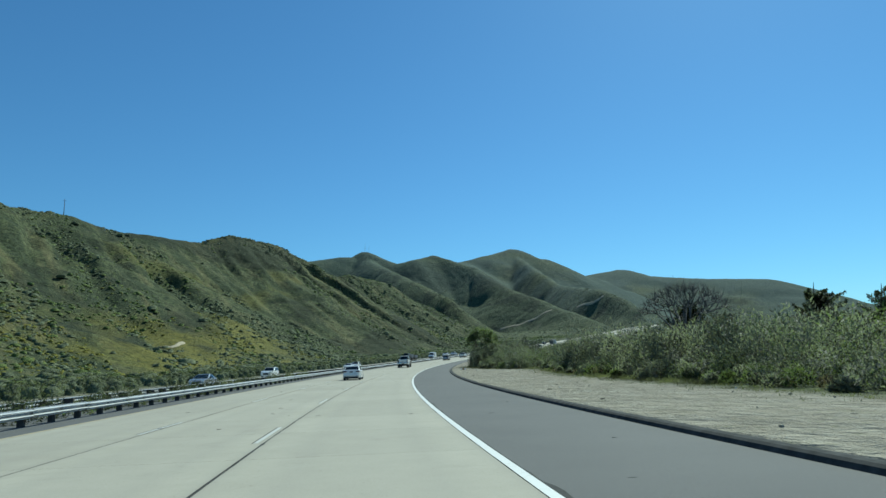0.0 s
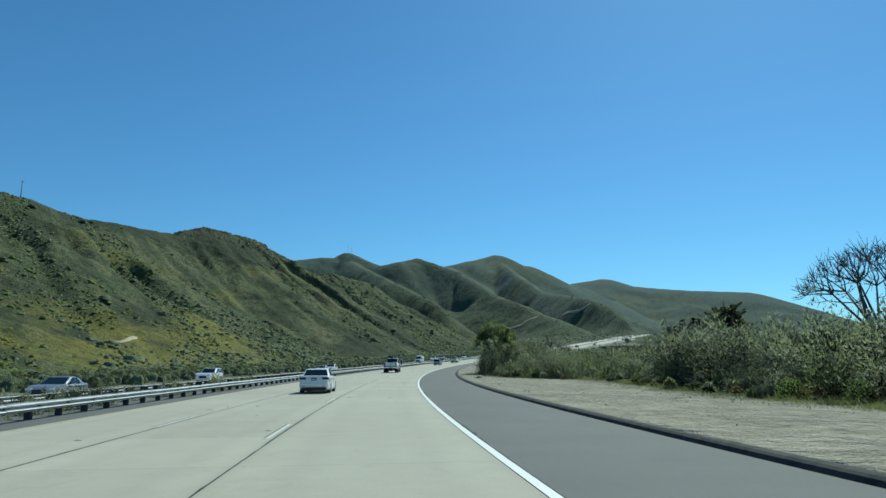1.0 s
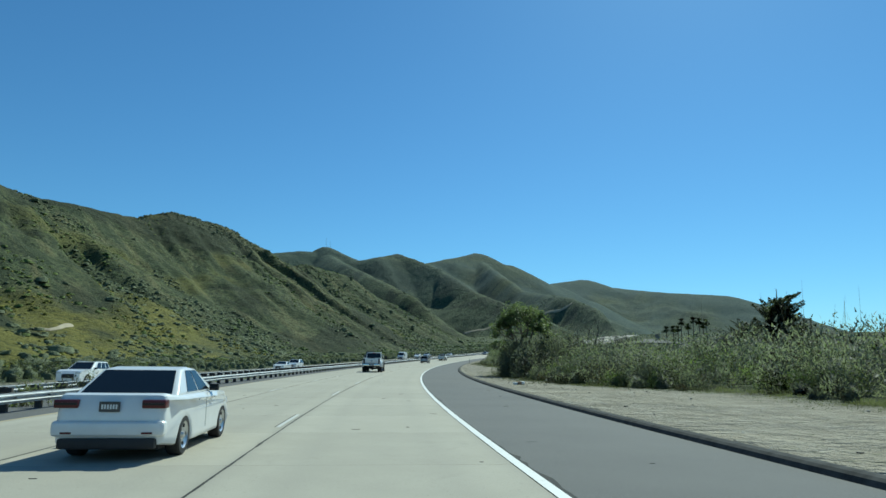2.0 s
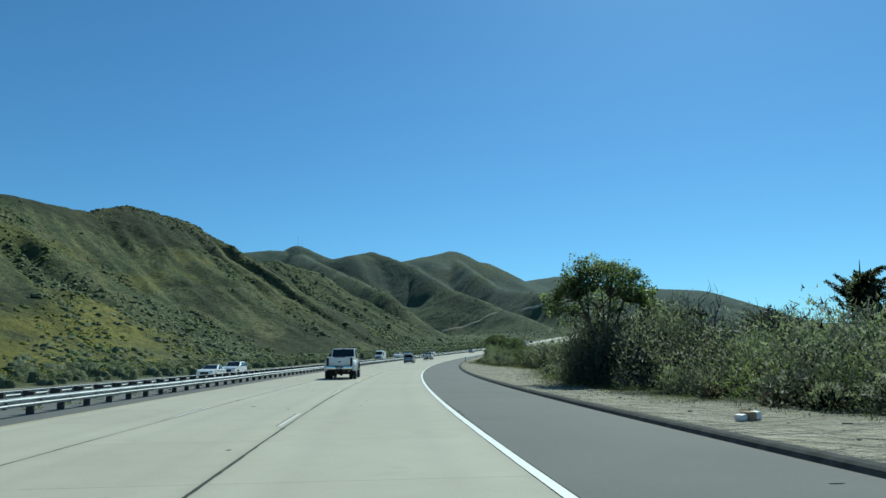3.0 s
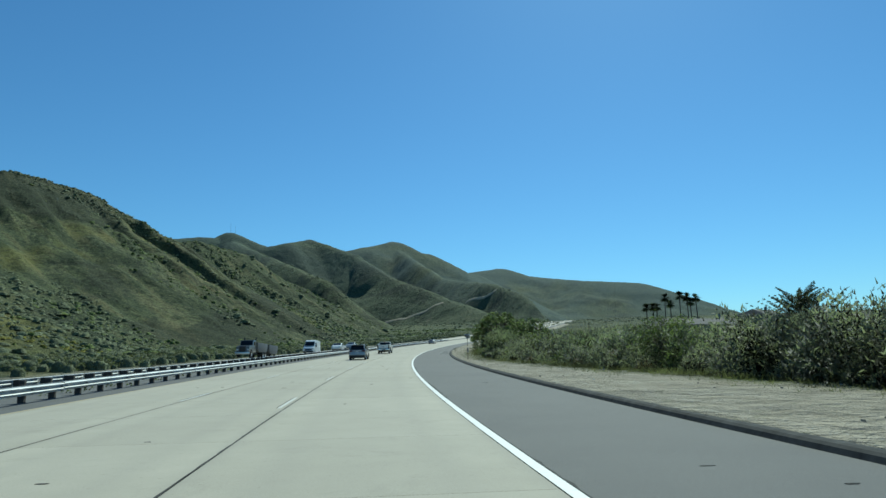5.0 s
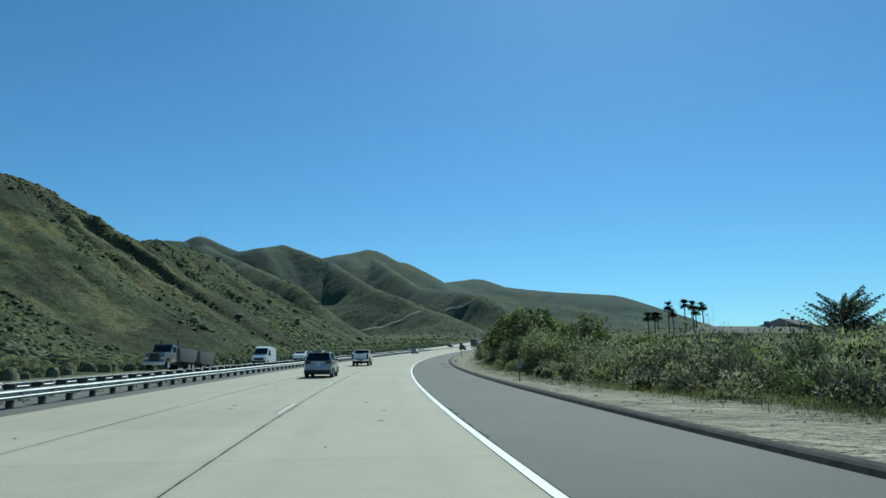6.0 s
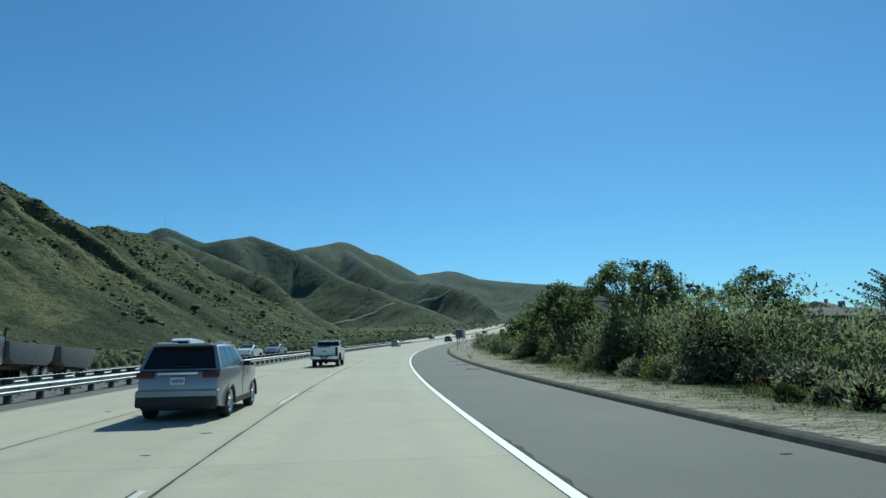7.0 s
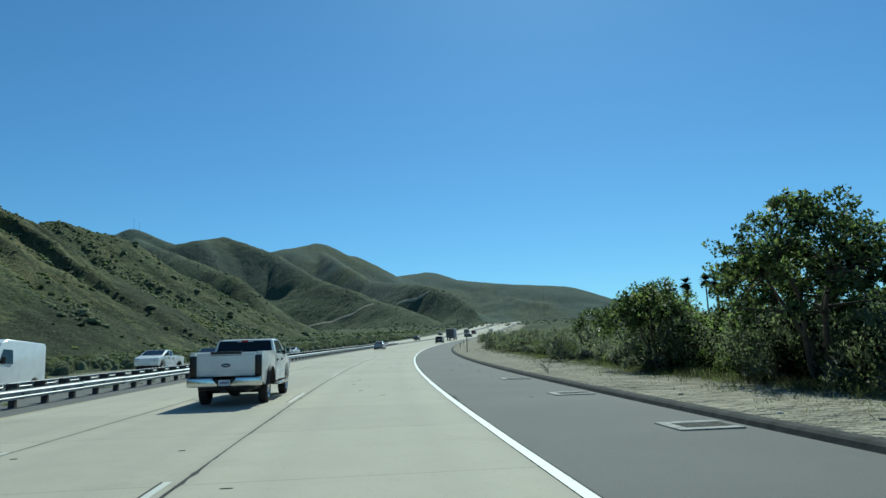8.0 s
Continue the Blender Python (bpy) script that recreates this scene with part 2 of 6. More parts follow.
# crests: (x, y, height) along each ridge, and how far its flank reaches
RIDGES = [
    ([(-420, -150, 127), (-330, 100, 112), (-270, 260, 107), (-235, 360, 113), (-215, 411, 102), (-197, 453, 106), (-183, 481, 102), (-155, 531, 103), (-136, 561, 104), (-117, 592, 116), (-90, 618, 112), (-69, 632, 101), (-40, 648, 78), (-15, 660, 85), (15, 672, 79), (51, 682, 58), (85, 650, 18)], 255, 1.3),
    ([(-69, 632, 99), (-44, 595, 74), (-8, 541, 43), (27, 488, 19), (45, 460, 8)], 120, 1.2),
    ([(-117, 592, 113), (-86, 547, 78), (-50, 500, 49), (-16, 469, 28), (5, 440, 12)], 125, 1.2),
    ([(-200, 1500, 180), (-120, 1300, 150), (-70, 1000, 110), (-30, 800, 95)], 230, 1.1),
    ([(-350, 1600, 263), (-125, 1574, 234), (-53, 1627, 253), (12, 1665, 257), (50, 1300, 172), (107, 818, 72), (130, 740, 35)], 330, 1.1),
    ([(12, 1665, 273), (81, 1500, 214), (119, 1476, 219), (174, 1528, 239), (250, 1450, 197), (290, 1300, 132), (328, 1116, 80), (340, 960, 45)], 420, 1.1),
    ([(186, 1650, 215), (397, 2538, 381), (516, 2614, 418), (652, 2728, 466), (781, 2701, 414), (874, 2684, 364), (963, 2659, 330), (1100, 2600, 260), (1300, 2500, 150)], 900, 1.15),
    ([(652, 2728, 445), (560, 1800, 195), (488, 1269, 118), (470, 1080, 70)], 420, 1.1),
    ([(1000, 3200, 385), (1417, 3409, 467), (1554, 3329, 417), (1638, 3181, 388), (1731, 3019, 359), (1925, 2902, 340), (1994, 2798, 288), (2200, 2600, 170), (2500, 2400, 50)], 1300, 1.1),
]


def beside(px, py, pts):
    """Distance from a run of plan points."""
    out = np.full_like(px, 1e9)
    for (x0, y0), (x1, y1) in zip(pts, pts[1:]):
        dx, dy = x1 - x0, y1 - y0
        u = np.clip(((px - x0) * dx + (py - y0) * dy) / (dx * dx + dy * dy), 0, 1)
        out = np.minimum(out, np.hypot(px - x0 - u * dx, py - y0 - u * dy))
    return out


def spur_rock(x, y):
    """How rocky the crest and its spurs are."""
    r = np.clip(1.3 - beside(x, y, [(-90, 618), (-69, 632), (-44, 595), (-8, 541), (27, 488)]) / 17, 0, 1)
    r = r + 0.6 * np.clip(1.2 - beside(x, y, [(-69, 632), (-15, 660), (15, 672), (51, 682)]) / 16, 0, 1)
    return r + 0.55 * np.clip(1.2 - beside(x, y, [(-136, 561), (-117, 592), (-90, 618)]) / 26, 0, 1)


OPP_UP = -0.42  # the opposite carriageway lies a little lower


def land_z(x, y):
    x, y = np.asarray(x, float), np.asarray(y, float)
    s, off = frame_of(x, y)
    road = grade_z(np.clip(s, -200, 1300))
    wx, wy = x + 9 * smooth_noise(x, y, 90, 9), y + 9 * smooth_noise(x, y, 90, 19)
    top, crest = np.zeros_like(x), np.zeros_like(x)
    for pts, reach, power in RIDGES:
        best, brow = np.zeros_like(x), np.zeros_like(x)
        for (x0, y0, h0), (x1, y1, h1) in zip(pts, pts[1:]):
            dx, dy = x1 - x0, y1 - y0
            u = np.clip(((wx - x0) * dx + (wy - y0) * dy) / (dx * dx + dy * dy), 0, 1)
            d = np.hypot(wx - x0 - u * dx, wy - y0 - u * dy)
            h = h0 + u * (h1 - h0)
            w = reach * np.clip(h / max(p[2] for p in pts), 0.25, 1)
            blunt = np.minimum(0.07 * w, 13 if h1 < 250 else 40)
            d = np.sqrt(d * d + blunt * blunt) - blunt
            q = np.clip(1 - d / w, 0, 1)
            lift = h * q ** power
            brow = np.where(lift > best, q, brow)
            best = np.maximum(best, lift)
        crest = np.where(best > top, brow, crest)
        top = np.maximum(top, best)
    near = np.clip((700 - s) / 160, 0, 1) * (off < 0) * np.clip((430 + off) / 120, 0, 1)
    flank = np.clip((1 - crest) / 0.3, 0, 1)
    flank = flank * flank * (3 - 2 * flank)
    # spurs and gullies run down the flanks, across the valley
    across, down = 0.82 * x + 0.57 * y, 0.57 * x - 0.82 * y
    ribs = 1 - np.abs(smooth_noise(across, down * 0.2, 48, 31, 4)) * 2
    fine_ribs = 1 - np.abs(smooth_noise(across, down * 0.16, 17, 32, 3)) * 2
    folds = 1 - np.abs(smooth_noise(across, down * 0.4, 170, 33, 4)) * 2
    cut = near * (np.clip((ribs - 0.3) / 0.7, 0, 1) ** 1.5 * 0.11 + np.clip((fine_ribs - 0.35) / 0.65, 0, 1) ** 1.5 * 0.065) + (1 - near) * np.clip(folds, 0, 1) ** 1.6 * 0.17
    top = top - np.clip(top, 0, 95) * cut * flank
    rocks = np.abs(smooth_noise(across, down * 0.45, 13, 35, 3))
    top += np.clip((top - 25) / 50, 0, 1) * near * ((3.0 + 4.5 * spur_rock(x, y)) * rocks - 1.3) * (0.35 + 0.65 * flank)
    top += np.clip(top / 40, 0, 1) * 2.0 * smooth_noise(x, y, 16, 77, 3) * (0.4 + 0.6 * flank)
    top += np.clip(top / 12, 0, 1) * near * 0.8 * smooth_noise(x, y, 5.5, 78, 2)
    # kept clear of the road
    clear = np.where(off < 0, np.clip((-off - 40) / 60, 0, 1), np.clip((off - 30) / 150, 0, 1))
    clear = clear * clear * (3 - 2 * clear)
    clear = np.where(s > 1300, 1, clear)
    bed = np.where((off > -28) & (off < 6.75), -0.22, 0.0) + OPP_UP * np.clip((-off - 14.2) / 1.2, 0, 1) * np.clip((60 + off) / 30, 0, 1)
    berm = np.where(off > 6.75, 0.10 + 0.05 * smooth_noise(x, y, 3.0, 3) + 0.5 * np.clip((off - 16) / 25, 0, 1) * (1 + smooth_noise(x, y, 14, 8)), 0)
    return road + bed + berm + clear * np.maximum(top - 0.6 * road, 0)


def verge(s):
    """Where the bare verge ends and the brush begins."""
    return np.interp(s, [0, 60, 88, 103, 118, 130, 147, 160, 178, 202, 222, 245, 275, 330, 420], [16.5, 16.5, 18.5, 11.5, 10, 11, 13.5, 15.5, 13, 9.6, 9.8, 10.8, 12.2, 13, 14])


def steps(*runs):
    out = [runs[0][0]]
    for a, b, n, grow in runs:
        w = np.cumsum(grow ** np.arange(n))
        out += list(a + (b - a) * w / w[-1])
    return np.array(out)


us = steps((-400, -60, 16, 0.85), (-60, 640, 300, 1.0), (640, 1100, 90, 1.0), (1100, 4400, 170, 1.012))
left = steps((-28, -60, 11, 1.0), (-60, -360, 130, 1.0), (-360, -1200, 130, 1.01), (-1200, -2600, 26, 1.05))[::-1]
mid = np.array([-27.9, -25, -18, -15.6, -15.3, -14.2, -12, -10.4, -4, 2, 6.7, 6.8])
right = steps((7.2, 30, 26, 1.02), (30, 690, 50, 1.06))
vs = np.concatenate([left, mid, right])
U, V = np.meshgrid(us, vs, indexing="ij")
spread = 1 + 3 * np.clip((U - 500) / 1800, 0, 1)
VV = np.where(np.abs(V) > 60, np.sign(V) * (60 + (np.abs(V) - 60) * spread), V)
lx, ly, ltheta = line(U)
X, Y = lx + VV * np.cos(ltheta), ly - VV * np.sin(ltheta)
Z = land_z(X, Y)
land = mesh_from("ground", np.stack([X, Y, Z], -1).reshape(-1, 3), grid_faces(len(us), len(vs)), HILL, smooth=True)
edge = verge(U) + 0.6 + 1.6 * smooth_noise(X, Y, 6, 15)
dirt = (np.clip((edge - VV) / 2.5, 0, 1) * (VV > 5) + ((VV < -8) & (VV > -29)) * 0.7) * (U < 700)
land.attributes.new("dirt", "FLOAT", "POINT").data.foreach_set("value", dirt.reshape(-1).astype(np.float32))
S_, OFF_ = frame_of(X, Y)
hill = Z - grade_z(np.clip(S_, -200, 1300))
bloom = np.clip(smooth_noise(X, Y, 26, 61) * 2.6 + 0.15, 0, 1) * np.clip((26 - hill) / 14, 0, 1) * (OFF_ < -40) * np.clip((300 - S_) / 50, 0, 1) * np.clip((S_ - 60) / 60, 0, 1)
bloom += np.clip(1.25 - beside(X, Y, [(-66, 232), (-50, 284), (-52, 326)]) / 26, 0, 1) * np.clip(smooth_noise(X, Y, 15, 63) * 2.4 + 0.7, 0, 1)
bloom += 0.5 * np.clip(smooth_noise(X, Y, 34, 67) * 3.4 - 1.1, 0, 1) * (OFF_ < -40) * (S_ < 520)
ribbed = np.clip((760 - S_) / 160, 0, 1) * np.clip((430 + OFF_) / 120, 0, 1) * (OFF_ < 0)

# the rocky spurs
crag = spur_rock(X, Y) * np.clip((hill - 12) / 12, 0, 1) + np.clip(1.4 - np.hypot(X + 97, (Y - 209) * 0.7) / 9, 0, 1) * 1.5
# strength of the painted haze, growing with distance from 700 m
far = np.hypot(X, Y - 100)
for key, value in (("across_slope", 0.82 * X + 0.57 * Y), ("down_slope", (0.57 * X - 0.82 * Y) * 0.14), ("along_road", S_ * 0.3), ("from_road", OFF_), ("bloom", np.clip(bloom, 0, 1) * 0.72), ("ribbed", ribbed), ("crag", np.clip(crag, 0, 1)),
                   ("haze_tint", np.clip((far - 700) / 1100, 0, 1) * 0.8 * np.clip(0.85 + smooth_noise(X, Y, 200, 71), 0, 1))):
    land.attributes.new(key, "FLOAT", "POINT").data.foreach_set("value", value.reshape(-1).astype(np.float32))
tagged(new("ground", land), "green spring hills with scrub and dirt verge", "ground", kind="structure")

# ---- the road ----
road_s = list(np.arange(-60, 900, 4.0))
pavement = new("road")
tagged(pavement, "pale concrete freeway lanes with dark joints", "road", kind="structure")
LANES = [(-2.2, 2.13), (-5.75, -2.2), (-9.4, -5.75)]
bed_under = ribbon("joint_filler", road_s, [(-9.4, -0.012), (2.2, -0.012)], DIKE, pavement)
SLAB = 4.6
TRACKS = ((0.0, 0.7), (0.03, 0.3), (0.07, 0.05), (0.14, 0.1), (0.25, 0.55), (0.36, 0.3), (0.5, 0.35), (0.64, 0.3), (0.75, 0.55), (0.86, 0.1), (0.93, 0.05), (0.97, 0.3), (1.0, 0.7))


def slab_strip(name, s_list, a, b):
    """Lane concrete with slightly polished wheel tracks."""
    ob = ribbon(name, s_list, [(a + 0.014 + (b - a - 0.028) * u, 0.0) for u, _ in TRACKS], CONCRETE, pavement)
    ob.data.attributes.new("wear", "FLOAT", "POINT").data.foreach_set("value", np.tile([w for _, w in TRACKS], len(s_list)).astype(np.float32))


for a, b in LANES:
    for k in range(76):
        s0 = -20 + k * SLAB
        slab_strip("slab", [s0 + 0.004, s0 + SLAB / 2, s0 + SLAB - 0.004], a, b)
    slab_strip("far_slabs", list(np.arange(-20 + 76 * SLAB, 900, 4.0)), a, b)
    slab_strip("rear_slabs", list(np.arange(-60, -19.9, 4.0)), a, b)
shoulder = ribbon("pavement_shoulder", road_s, [(2.2, -0.004), (6.6, -0.02)], ASPHALT)
tagged(shoulder, "smooth grey asphalt shoulder beside the lanes", "shoulder", kind="structure")
left_shoulder = ribbon("pavement_median", road_s, [(-27.8, OPP_UP - 0.03), (-15.4, OPP_UP - 0.03), (-14.2, -0.03), (-12, -0.03), (-9.4, -0.006)], ASPHALT)
tagged(left_shoulder, "dark asphalt median shoulder with grit", "shoulder", kind="structure")
far_road = ribbon("road_opposite", road_s, [(-26.5, OPP_UP), (-15.8, OPP_UP)], CONCRETE)
tagged(far_road, "pale concrete lanes of the opposite carriageway", "road", kind="structure")
edge_line = ribbon("edge_line", road_s, [(2.13, 0.004), (2.29, 0.004)], WHITE_LINE)
tagged(edge_line, "solid white edge line, slightly worn", "road marking", kind="structure")
yellow_line = ribbon("median_line", road_s, [(-9.34, 0.004), (-9.22, 0.004)], YELLOW_LINE)
tagged(yellow_line, "faded yellow line along the median", "road marking", kind="structure")
KERB = plain("worn_asphalt_dike", (0.07, 0.07, 0.067), 0.95, spec=0.1, wear=0.35, scale=3)
dike = ribbon("kerb_dike", list(np.arange(-60, 420, 1.5)), [(6.55, -0.03), (6.6, 0.065), (6.66, 0.105), (6.76, 0.117), (6.9, 0.108), (7.0, 0.05)], KERB)
tagged(dike, "low black asphalt dike along the shoulder", "kerb", kind="structure")


# lane dashes: worn white strips cut into the slab, each with a dark groove beside it
def dashes(name, label, off, first, material, count=24):
    lane = new(name)
    lane.matrix_basis = pose(*spot(first, off))
    tagged(lane, label, "road marking", kind="structure")
    back = lane.matrix_basis.inverted()
    for k in range(count):
        s0 = first + k * 14.63
        d = ribbon("dash", [s0, s0 + 1.8, s0 + 3.66], [(off - 0.05, 0.003), (off + 0.05, 0.003)], material, lane)
        g = ribbon("groove", [s0, s0 + 1.8, s0 + 3.66], [(off - 0.085, 0.003), (off - 0.055, 0.003)], DIKE, lane)
        for o in (d, g):
            o.matrix_parent_inverse = back


WORN = paint_material("worn_lane_paint", (0.55, 0.54, 0.49))
dashes("lane_line_1", "worn white lane dashes beside a dark groove", -2.37, 0.1, WORN)
dashes("lane_line_2", "almost worn away lane dashes with dark groove", -5.85, 3.3, WORN)


def flat_bits(seed, n, s_range, off_range, lx, ly, up):
    """Small thin slabs lying on the pavement."""
    rng = np.random.RandomState(seed)
    verts, faces = [], []
    for k in range(n):
        s, off = rng.uniform(*s_range), rng.uniform(*off_range)
        a, b = rng.uniform(*lx) / 2, rng.uniform(*ly) / 2
        i = len(verts)
        turn = rng.normal(0, 0.15)
        ring = []
        for q in range(6):
            t = q * math.pi / 3
            r = rng.uniform(0.75, 1.1)
            ring.append((a * r * math.cos(t) + turn * b * math.sin(t), b * r * math.sin(t)))
        for z in (up, up + 0.006):
            for ox, oy in ring:
                verts.append(spot(s + oy, off + ox, z))
        faces.append([i + 6 + q for q in range(6)])
        for q in range(6):
            w = (q + 1) % 6
            faces.append((i + q, i + w, i + 6 + w, i + 6 + q))
    return verts, faces


v, f = flat_bits(5, 130, (0, 330), (-8, 2.0), (0.06, 0.22), (0.03, 0.09), 0.0005)
tagged(new("tar_spots", mesh_from("tar_spots", v, f, DIKE)), "dark tar spots and chips on the concrete", "road wear", kind="stuff")
v, f = flat_bits(6, 40, (0, 330), (2.6, 6.3), (0.1, 0.3), (0.03, 0.09), -0.012)
tagged(new("shoulder_patches", mesh_from("shoulder_patches", v, f, DIKE)), "small dark patches on the asphalt shoulder", "road wear", kind="stuff")


def ragged_seam():
    """Crumbled dark asphalt edge beside the white line."""
    rng = np.random.RandomState(8)
    verts, faces = [], []
    ss = np.arange(-20, 340, 0.35)
    for s in ss:
        w = 0.02 + 0.09 * max(0.0, math.sin(s * 0.31) + 0.4 * rng.normal()) * rng.rand()
        verts += [spot(s, 2.285, 0.003), spot(s, 2.30 + w, 0.0035)]
    return verts, grid_faces(len(ss), 2)


def joint_crack(off, width, seed):
    """The opened lengthwise joint: a dark, uneven line with crumbled edges."""
    rng = np.random.RandomState(seed)
    verts = []
    ss = np.arange(-20, 330, 0.3)
    drift = np.cumsum(rng.normal(0, 0.004, len(ss)))
    drift -= np.interp(ss, ss[::60], drift[::60])
    for s, d in zip(ss, drift):
        w = width * (0.6 + rng.rand()) * (2.2 if rng.rand() < 0.03 else 1.0)
        verts += [spot(s, off + d - w / 2, 0.0022), spot(s, off + d + w / 2, 0.0022)]
    return verts, grid_faces(len(ss), 2)


for k, (off, width) in enumerate(((-2.2, 0.03), (-5.75, 0.014))):
    v, f = joint_crack(off, width, 60 + k)
    tagged(new("joint_crack", mesh_from("joint_crack", v, f, DIKE)), "dark opened joint between two concrete lanes", "road wear", kind="structure")
v, f = ragged_seam()
tagged(new("pavement_seam", mesh_from("pavement_seam", v, f, DIKE)), "crumbled dark seam between concrete and asphalt", "road wear", kind="structure")

# ---- kit: parts, wheels, leaves ----
def part(name, data, material, parent, label="", at=None):
    """One mesh object under a thing or a part; data is a bmesh or a mesh."""
    if isinstance(data, bmesh.types.BMesh):
        me = bpy.data.meshes.new(name)
        data.to_mesh(me)
        data.free()
        me.materials.append(material)
    else:
        me = data
    ob = new(name, me)
    ob.parent = parent
    if at is not None:
        ob.matrix_basis = at
    if label:
        ob["label"] = label
    return ob


def soften(bm, angle=35):
    for f in bm.faces:
        f.smooth = True
    for e in bm.edges:
        if len(e.link_faces) == 2 and e.calc_face_angle(0) > radians(angle):
            e.smooth = False
    return bm


def box(cx, cy, cz, sx, sy, sz, bevel=0.0, segments=2):
    bm = bmesh.new()
    bmesh.ops.create_cube(bm, size=1.0, matrix=Matrix.Translation((cx, cy, cz)) @ Matrix.Diagonal((sx, sy, sz, 1)))
    if bevel:
        bmesh.ops.bevel(bm, geom=bm.edges[:], offset=bevel, segments=segments, affect="EDGES", profile=0.6)
    return soften(bm)


def extruded(profile, half, bevel=0.04, segments=2, pinch=None):
    """A side outline (y, z) drawn across the width, its long edges rounded. pinch(y, z) scales the half width."""
    bm = bmesh.new()
    ring = []
    for side in (-1, 1):
        ring.append([bm.verts.new((side * half * (pinch(y, z) if pinch else 1), y, z)) for y, z in profile])
    n = len(profile)
    caps = [bm.faces.new(ring[0]), bm.faces.new(ring[1][::-1])]
    for i in range(n):
        j = (i + 1) % n
        bm.faces.new((ring[0][j], ring[0][i], ring[1][i], ring[1][j]))
    bmesh.ops.recalc_face_normals(bm, faces=bm.faces[:])
    if bevel:
        edges = list({e for f in caps for e in f.edges})
        bmesh.ops.bevel(bm, geom=edges, offset=bevel, segments=segments, affect="EDGES", profile=0.6, clamp_overlap=True)
    return soften(bm, 30)


def lathe(profile, n=32, axis="x"):
    """Turns (radius, across) round the axle."""
    bm = bmesh.new()
    rings = []
    for k in range(n):
        a = 2 * math.pi * k / n
        rings.append([bm.verts.new((w, r * math.cos(a), r * math.sin(a))) for r, w in profile])
    for k in range(n):
        a, b = rings[k], rings[(k + 1) % n]
        for i in range(len(profile) - 1):
            bm.faces.new((a[i], a[i + 1], b[i + 1], b[i]))
    bmesh.ops.remove_doubles(bm, verts=bm.verts[:], dist=1e-5)
    bmesh.ops.recalc_face_normals(bm, faces=bm.faces[:])
    return soften(bm, 40)


def quad_plate(corners, thick=0.012, bevel=0.0):
    """A thin plate on four corners (counter-clockwise from outside), standing out by thick."""
    bm = bmesh.new()
    c = [Vector(p) for p in corners]
    nrm = (c[1] - c[0]).cross(c[3] - c[0]).normalized()
    low = [bm.verts.new(p - nrm * 0.01) for p in c]
    top = [bm.verts.new(p + nrm * thick) for p in c]
    bm.faces.new(top)
    bm.faces.new(low[::-1])
    for i in range(4):
        j = (i + 1) % 4
        bm.faces.new((low[i], low[j], top[j], top[i]))
    if bevel:
        bmesh.ops.bevel(bm, geom=[e for e in bm.edges if all(v in top for v in e.verts)], offset=bevel, segments=1, affect="EDGES")
    return bm


def inset(corners, u0, u1, v0, v1):
    """A sub-quad of a quad a, b, c, d: u along a-b, v along a-d."""
    a, b, c, d = [Vector(p) for p in corners]

    def at(u, v):
        return (a * (1 - u) + b * u) * (1 - v) + (d * (1 - u) + c * u) * v
    return [at(u0, v0), at(u1, v0), at(u1, v1), at(u0, v1)]


def leaf_cloud(rng, centres, radii, count, size, aspect=0.45, squash=0.8):
    """Leaf quads scattered in balls: verts (n,4,3)."""
    centres, radii = np.asarray(centres, float), np.asarray(radii, float)
    idx = np.repeat(np.arange(len(centres)), count)
    n = len(idx)
    d = rng.normal(size=(n, 3))
    d /= np.linalg.norm(d, axis=1)[:, None] + 1e-9
    r = radii[idx] * (0.35 + 0.65 * rng.rand(n) ** 0.5)
    p = centres[idx] + d * r[:, None] * np.array([1, 1, squash])
    a = rng.normal(size=(n, 3)) + d * 0.6
    a /= np.linalg.norm(a, axis=1)[:, None]
    b = np.cross(a, rng.normal(size=(n, 3)))
    b /= np.linalg.norm(b, axis=1)[:, None] + 1e-9
    ln = (size if np.ndim(size) == 0 else np.asarray(size)[idx]) * (0.6 + 0.8 * rng.rand(n))
    a, b = a * ln[:, None], b * (ln * aspect)[:, None]
    return np.stack([p - a * 0.5, p + b * 0.5, p + a * 0.5, p - b * 0.5], 1)


def pointed(quads):
    """Leaf diamonds as single pointed triangles of the same spread."""
    q = np.asarray(quads)
    c = q.mean(1, keepdims=True)
    return c + (q[:, 1:] - c) * 1.3


def clump_normals(p, own):
    """Leaf normals that lean together, clump by clump, and mostly upward."""
    x, y, z = p[:, 0], p[:, 1], p[:, 2]
    u = np.stack([1.5 * smooth_noise(x + 0.8 * z, y - 0.5 * z, 1.3, 201, 1), 1.5 * smooth_noise(y + 0.7 * z, x + 0.6 * z, 1.3, 203, 1), np.full(len(x), 0.75)], -1)
    own = own * np.sign((own * u).sum(1))[:, None]
    n = u / np.linalg.norm(u, axis=1)[:, None] + 0.55 * own
    return n / (np.linalg.norm(n, axis=1)[:, None] + 1e-9)


def leaf_normal_rows(quads):
    own = np.cross(quads[:, 1] - quads[:, 0], quads[:, 2] - quads[:, 0])
    own /= np.linalg.norm(own, axis=1)[:, None] + 1e-12
    return np.repeat(clump_normals(quads.mean(1), own), quads.shape[1], 0)


